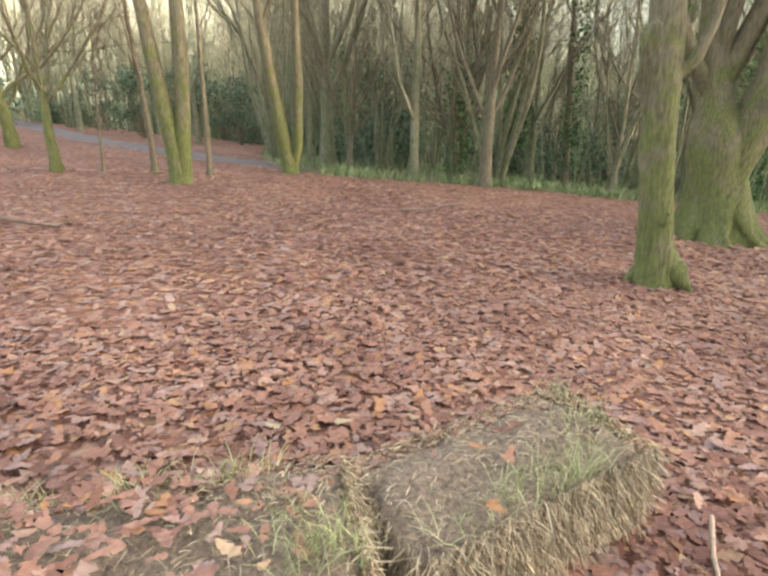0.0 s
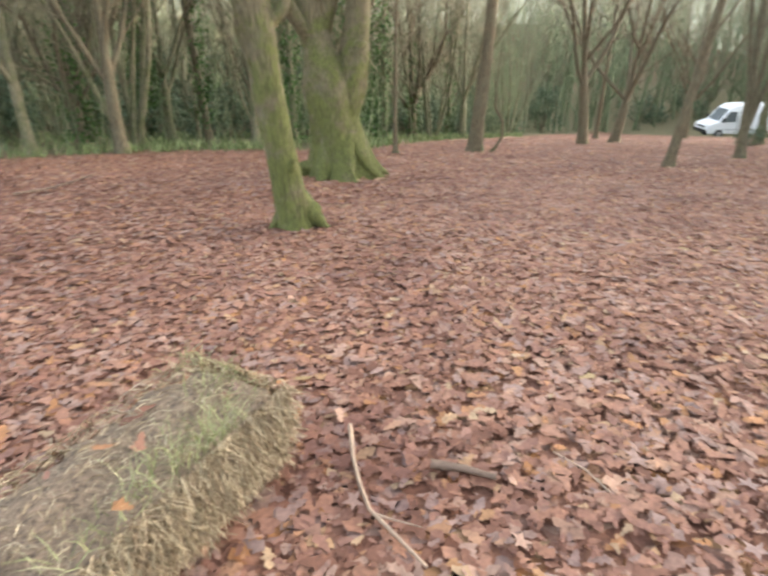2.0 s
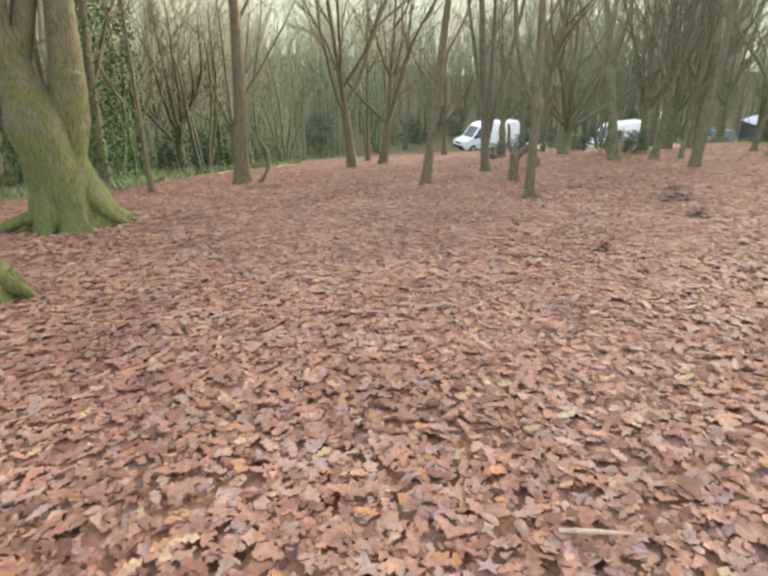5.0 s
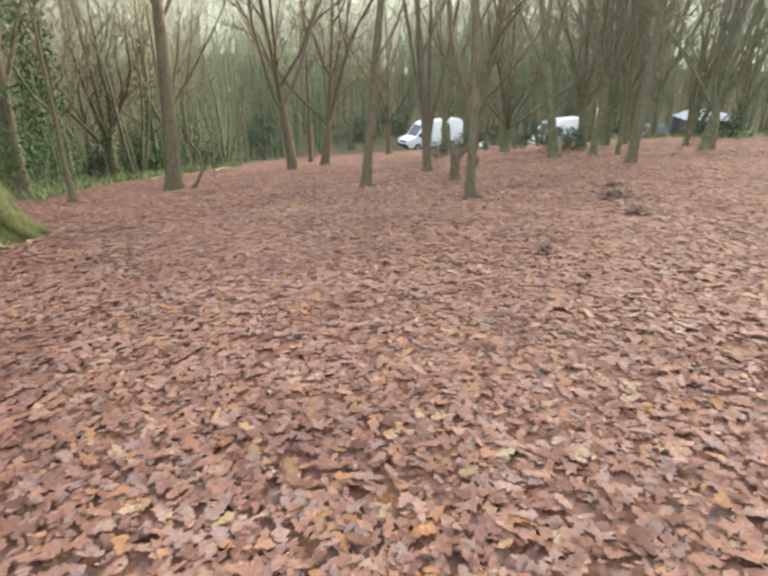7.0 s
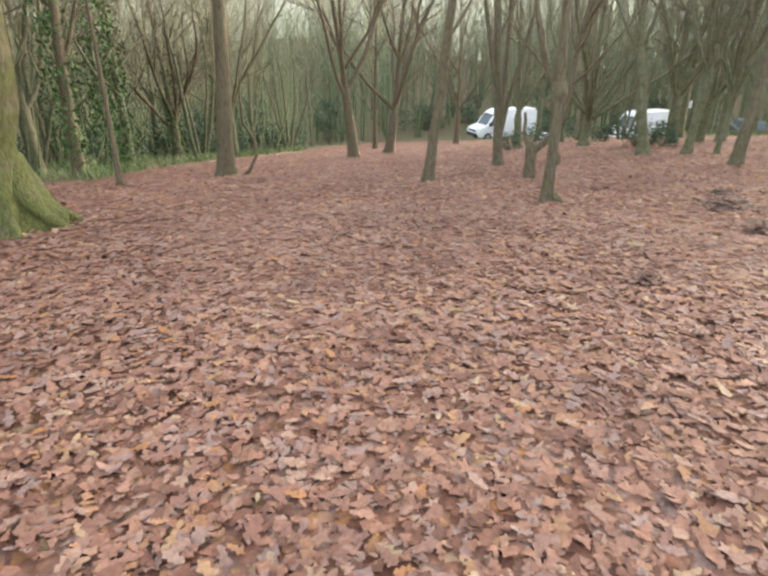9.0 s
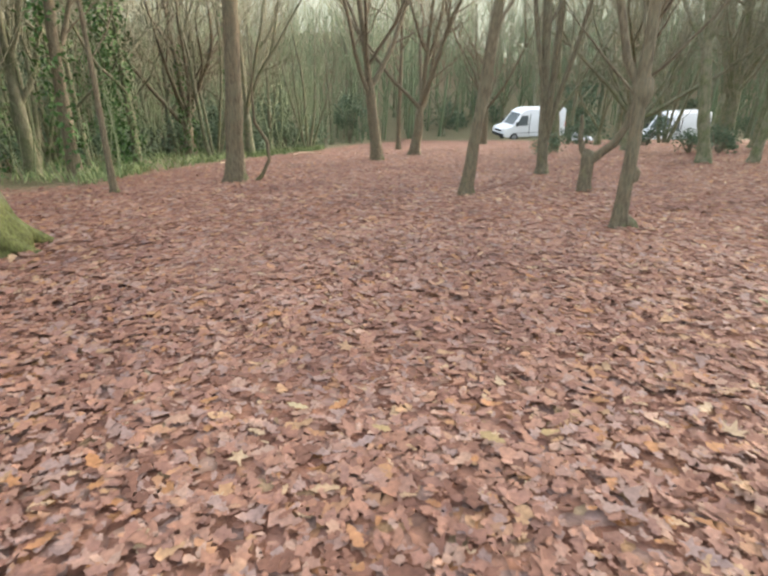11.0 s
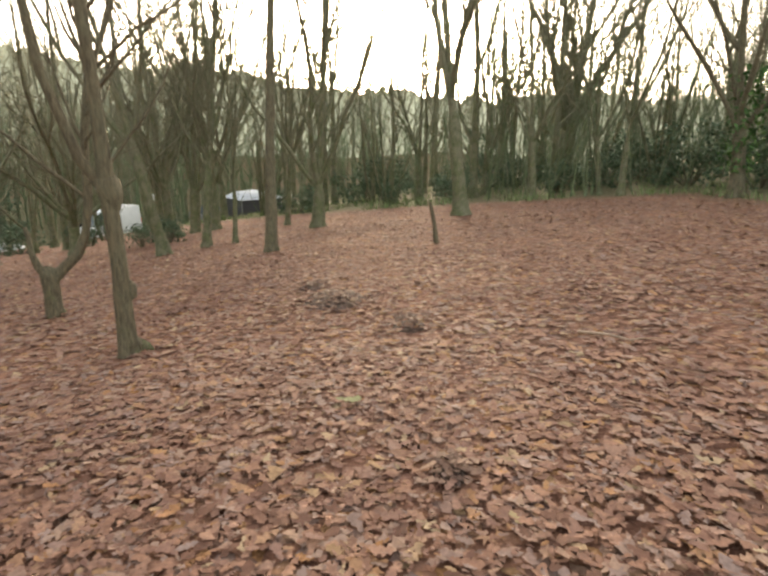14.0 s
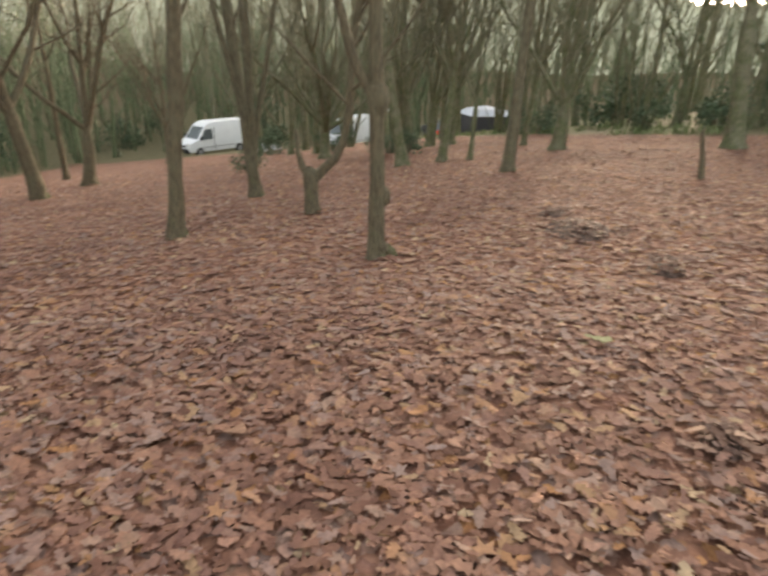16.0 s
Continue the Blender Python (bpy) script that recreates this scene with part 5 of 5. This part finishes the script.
# ---- leaf litter ----
def leaf_shapes():
    """Outlines of curled oak and maple leaves about one unit long, as verts, with triangles."""
    shapes = []
    for widths in ((0.04, 0.17, 0.1, 0.25, 0.14, 0.27, 0.15), (0.03, 0.2, 0.12, 0.24, 0.12, 0.22, 0.1), (0.04, 0.13, 0.08, 0.22, 0.15, 0.31, 0.2)):
        ysta = (-0.5, -0.3, -0.19, -0.02, 0.08, 0.25, 0.36)
        v = []
        for w, yy in zip(widths, ysta):
            v += [(-w, yy + 0.06 * (w > 0.15), 0), (w, yy, 0)]
        v += [(0.02, 0.52, 0)]
        f = []
        for k in range(6):
            a = 2 * k
            f += [(a, a + 1, a + 3), (a, a + 3, a + 2)]
        f += [(12, 13, 14)]
        shapes.append((np.array(v, dtype=float), f))
    for spikes in ((0.5, 0.25, 0.52, 0.24, 0.58, 0.24, 0.52, 0.25, 0.45, 0.12),):
        v = [(0, -0.05, 0)] + [(r * math.sin(-2.5 + k * 0.555), r * math.cos(-2.5 + k * 0.555), 0) for k, r in enumerate(spikes)]
        f = [(0, k + 1, k + 2) if k < 9 else (0, 10, 1) for k in range(9)]
        shapes.append((np.array(v, dtype=float), [t[::-1] for t in f]))
    return shapes


SHAPES = leaf_shapes()
PATH_A, PATH_B = np.array((0.0, 0.2)), np.array((5.0, 2.8))


def from_path(x, y):
    d = PATH_B - PATH_A
    t = np.clip(((x - PATH_A[0]) * d[0] + (y - PATH_A[1]) * d[1]) / d.dot(d), -0.3, 1.1)
    return np.hypot(x - PATH_A[0] - t * d[0], y - PATH_A[1] - t * d[1])


def litter_mesh(name, x, y, z, size, rg, tilt=0.125):
    V, F, base = [], [], 0
    pick = rg.choice(len(SHAPES), len(x), p=(0.32, 0.32, 0.30, 0.06))
    for k, (shape, tris) in enumerate(SHAPES):
        sel = np.where(pick == k)[0]
        n = len(sel)
        s = size[sel] * rg.uniform(0.5, 1.45, n)
        lean = np.broadcast_to(tilt, x.shape)[sel]
        yaw, tx, ty = rg.uniform(0, 6.283, n), rg.normal(0, 1, n) * lean, rg.normal(0, 1, n) * lean
        c1, c2 = rg.normal(0.1, 0.32, n), rg.normal(0.05, 0.22, n)
        X = np.repeat(shape[None, :, 0], n, 0) * rg.uniform(0.8, 1.35, (n, 1)) + rg.normal(0, 0.02, (n, len(shape)))
        Y = np.repeat(shape[None, :, 1], n, 0) + rg.normal(0, 0.03, (n, len(shape)))
        Z = c1[:, None] * X * X + c2[:, None] * Y * Y + tx[:, None] * X + ty[:, None] * Y
        ca, sa = np.cos(yaw)[:, None], np.sin(yaw)[:, None]
        P = np.stack([(X * ca - Y * sa) * s[:, None] + x[sel, None], (X * sa + Y * ca) * s[:, None] + y[sel, None], Z * s[:, None] + z[sel, None]], axis=-1)
        V.append(P.reshape(-1, 3))
        F.append((np.array(tris)[None] + base + len(shape) * np.arange(n)[:, None, None]).reshape(-1, 3))
        base += n * len(shape)
    return mesh_from(name, np.concatenate(V), np.concatenate(F), smooth=False)


def litter(name, x, y, z, size, rg, label):
    return tagged(piece(name, litter_mesh(name, x, y, z, size, rg, np.where(size > 0.091, 0.13, 0.1)), LITTER), label, "leaves", kind="stuff")


rg = np.random.default_rng(11)
PX, PY, PS = [], [], []
for lo, hi, per_m2, size in ((0.0, 3.6, 320, 0.046), (0.0, 4.0, 360, 0.09), (4.0, 8.5, 150, 0.092), (8.5, 14, 60, 0.1), (14, 24, 16, 0.11)):
    n = int((2 * hi + 6) * (2 * hi + 4) * per_m2)
    x, y = rg.uniform(-hi - 1, hi + 6, n), rg.uniform(-hi, hi + 4, n)
    d = from_path(x, y)
    ok = (d >= lo) & (d < hi) & (rg.random(n) > verge(x, y) * 1.3)
    # leaves behind the walk are never passed
    ok &= (0.75 * x + 0.66 * y > -2.2) | (y > 1.5 * np.abs(x) * 0.6)
    PX.append(x[ok]), PY.append(y[ok]), PS.append(np.full(ok.sum(), size))
PX, PY, PS = np.concatenate(PX), np.concatenate(PY), np.concatenate(PS)


def on_bale(x, y, grow_by):
    out = np.zeros(len(x), dtype=bool)
    for bx, by, a, half in ((0.385, 1.672, 32, 0.51), (-0.66, 1.19, 15, 0.56)):
        c, s = math.cos(radians(a)), math.sin(radians(a))
        u, w = (x - bx) * c + (y - by) * s, -(x - bx) * s + (y - by) * c
        out |= (np.abs(u) < half + grow_by) & (np.abs(w) < 0.25 + grow_by)
    return out


off = ~on_bale(PX, PY, 0.03)
PX, PY, PS = PX[off], PY[off], PS[off]
PZ = terrain(PX, PY) + 0.01 * np.sin(PX * 1.7 + 0.6 * PY) * np.sin(PY * 1.3) + 0.016 + 0.016 * rg.random(len(PX)) ** 1.5
litter("leaf_litter", PX, PY, PZ, PS, rg, "thick carpet of fallen brown oak and maple leaves")
bx, by = rg.uniform(-1.2, 1.0, 900), rg.uniform(0.8, 2.2, 900)
keep_top = on_bale(bx, by, -0.02) & ((bx < -0.25) | (rg.random(900) < 0.1))
bx, by = bx[keep_top], by[keep_top]
litter("bale_leaves", bx, by, terrain(bx, by) + 0.385 + 0.015 * rg.random(len(bx)), np.full(len(bx), 0.07), rg, "fallen brown leaves lying on the straw bales")

for heap, hx, hy, hw in HEAPS:
    n = int(30 + 450 * hw * hw)
    lx, ly = rg.normal(hx, hw * 0.5, n), rg.normal(hy, hw * 0.38, n)
    lift = np.maximum(0, 1 - np.hypot((lx - hx) / hw, (ly - hy) / (0.7 * hw))) * 0.045
    piece("wet_leaves", litter_mesh("wet_leaves", lx, ly, terrain(lx, ly) + 0.035 + lift + 0.015 * rg.random(n), np.full(n, 0.085), rg, 0.19), WET, heap, "dark wet leaves")

# pale yellow and green leaves that stand out
YELLOW = leaf_material("yellow_leaf", [(0.0, (0.28, 0.195, 0.09)), (0.5, (0.34, 0.25, 0.13)), (1.0, (0.37, 0.3, 0.18))], 0.7, island=False, spec=0.25)
PALE_GREEN = leaf_material("pale_green_leaf", [(0.0, (0.21, 0.21, 0.1)), (1.0, (0.26, 0.25, 0.13))], 0.7, island=False, spec=0.25)


def single_leaf(x, y, size, mat, k, label):
    shape, tris = SHAPES[k % 4]
    sv = shape * size
    sv[:, 2] = 1.2 * sv[:, 0] ** 2 + 0.6 * sv[:, 1] ** 2
    ob = piece("fallen_leaf", mesh_from("fallen_leaf", sv, np.array(tris), smooth=False), mat)
    ob.matrix_basis = pose(x, y, floor_z(x, y) + 0.045, 4 * (k % 3 - 1), 5 * (k % 2), 77 * k)
    tagged(ob, label, "leaf", "pale fallen leaves")


for k, (x, y, size) in enumerate(((5.28, 2.68, 0.14), (4.9, 3.51, 0.12), (5.49, 2.51, 0.1), (5.02, 3.09, 0.1), (3.46, 0.78, 0.11), (2.57, 1.57, 0.11), (3.27, 0.87, 0.1), (1.26, 2.32, 0.11), (-0.25, 2.37, 0.1), (-0.58, 2.29, 0.09), (6.51, 1.54, 0.1))):
    single_leaf(x, y, size * 0.9, YELLOW, 4 * k + k % 3, "pale yellow fallen leaf lying on brown leaves")
single_leaf(7.93, 2.02, 0.17, PALE_GREEN, 2, "pale green fallen leaf lying on brown leaves")

# single leaves that stand out beside the walk
LEAF_MESHES = []
for k, (shape, tris) in enumerate(SHAPES):
    sv = shape * 0.095
    sv[:, 2] = 1.6 * sv[:, 0] ** 2 + 0.8 * sv[:, 1] ** 2
    LEAF_MESHES.append(mesh_from("leaf", sv, np.array(tris), smooth=False))
for k in range(300):
    t = rg.uniform(0.15, 1.35)
    x, y = 6.5 * t + rg.normal(0, 1.1), 2.6 * t + rg.normal(0.3, 1.1)
    if on_bale(np.array([x]), np.array([y]), 0.06)[0]:
        x, y = x + 1.6, y - 0.4
    leaf = piece("leaf", LEAF_MESHES[k % 4], LITTER_ONE, ground)
    leaf.matrix_basis = pose(x, y, floor_z(x, y) + 0.042, rg.normal(0, 9), rg.normal(0, 9), rg.uniform(0, 360))
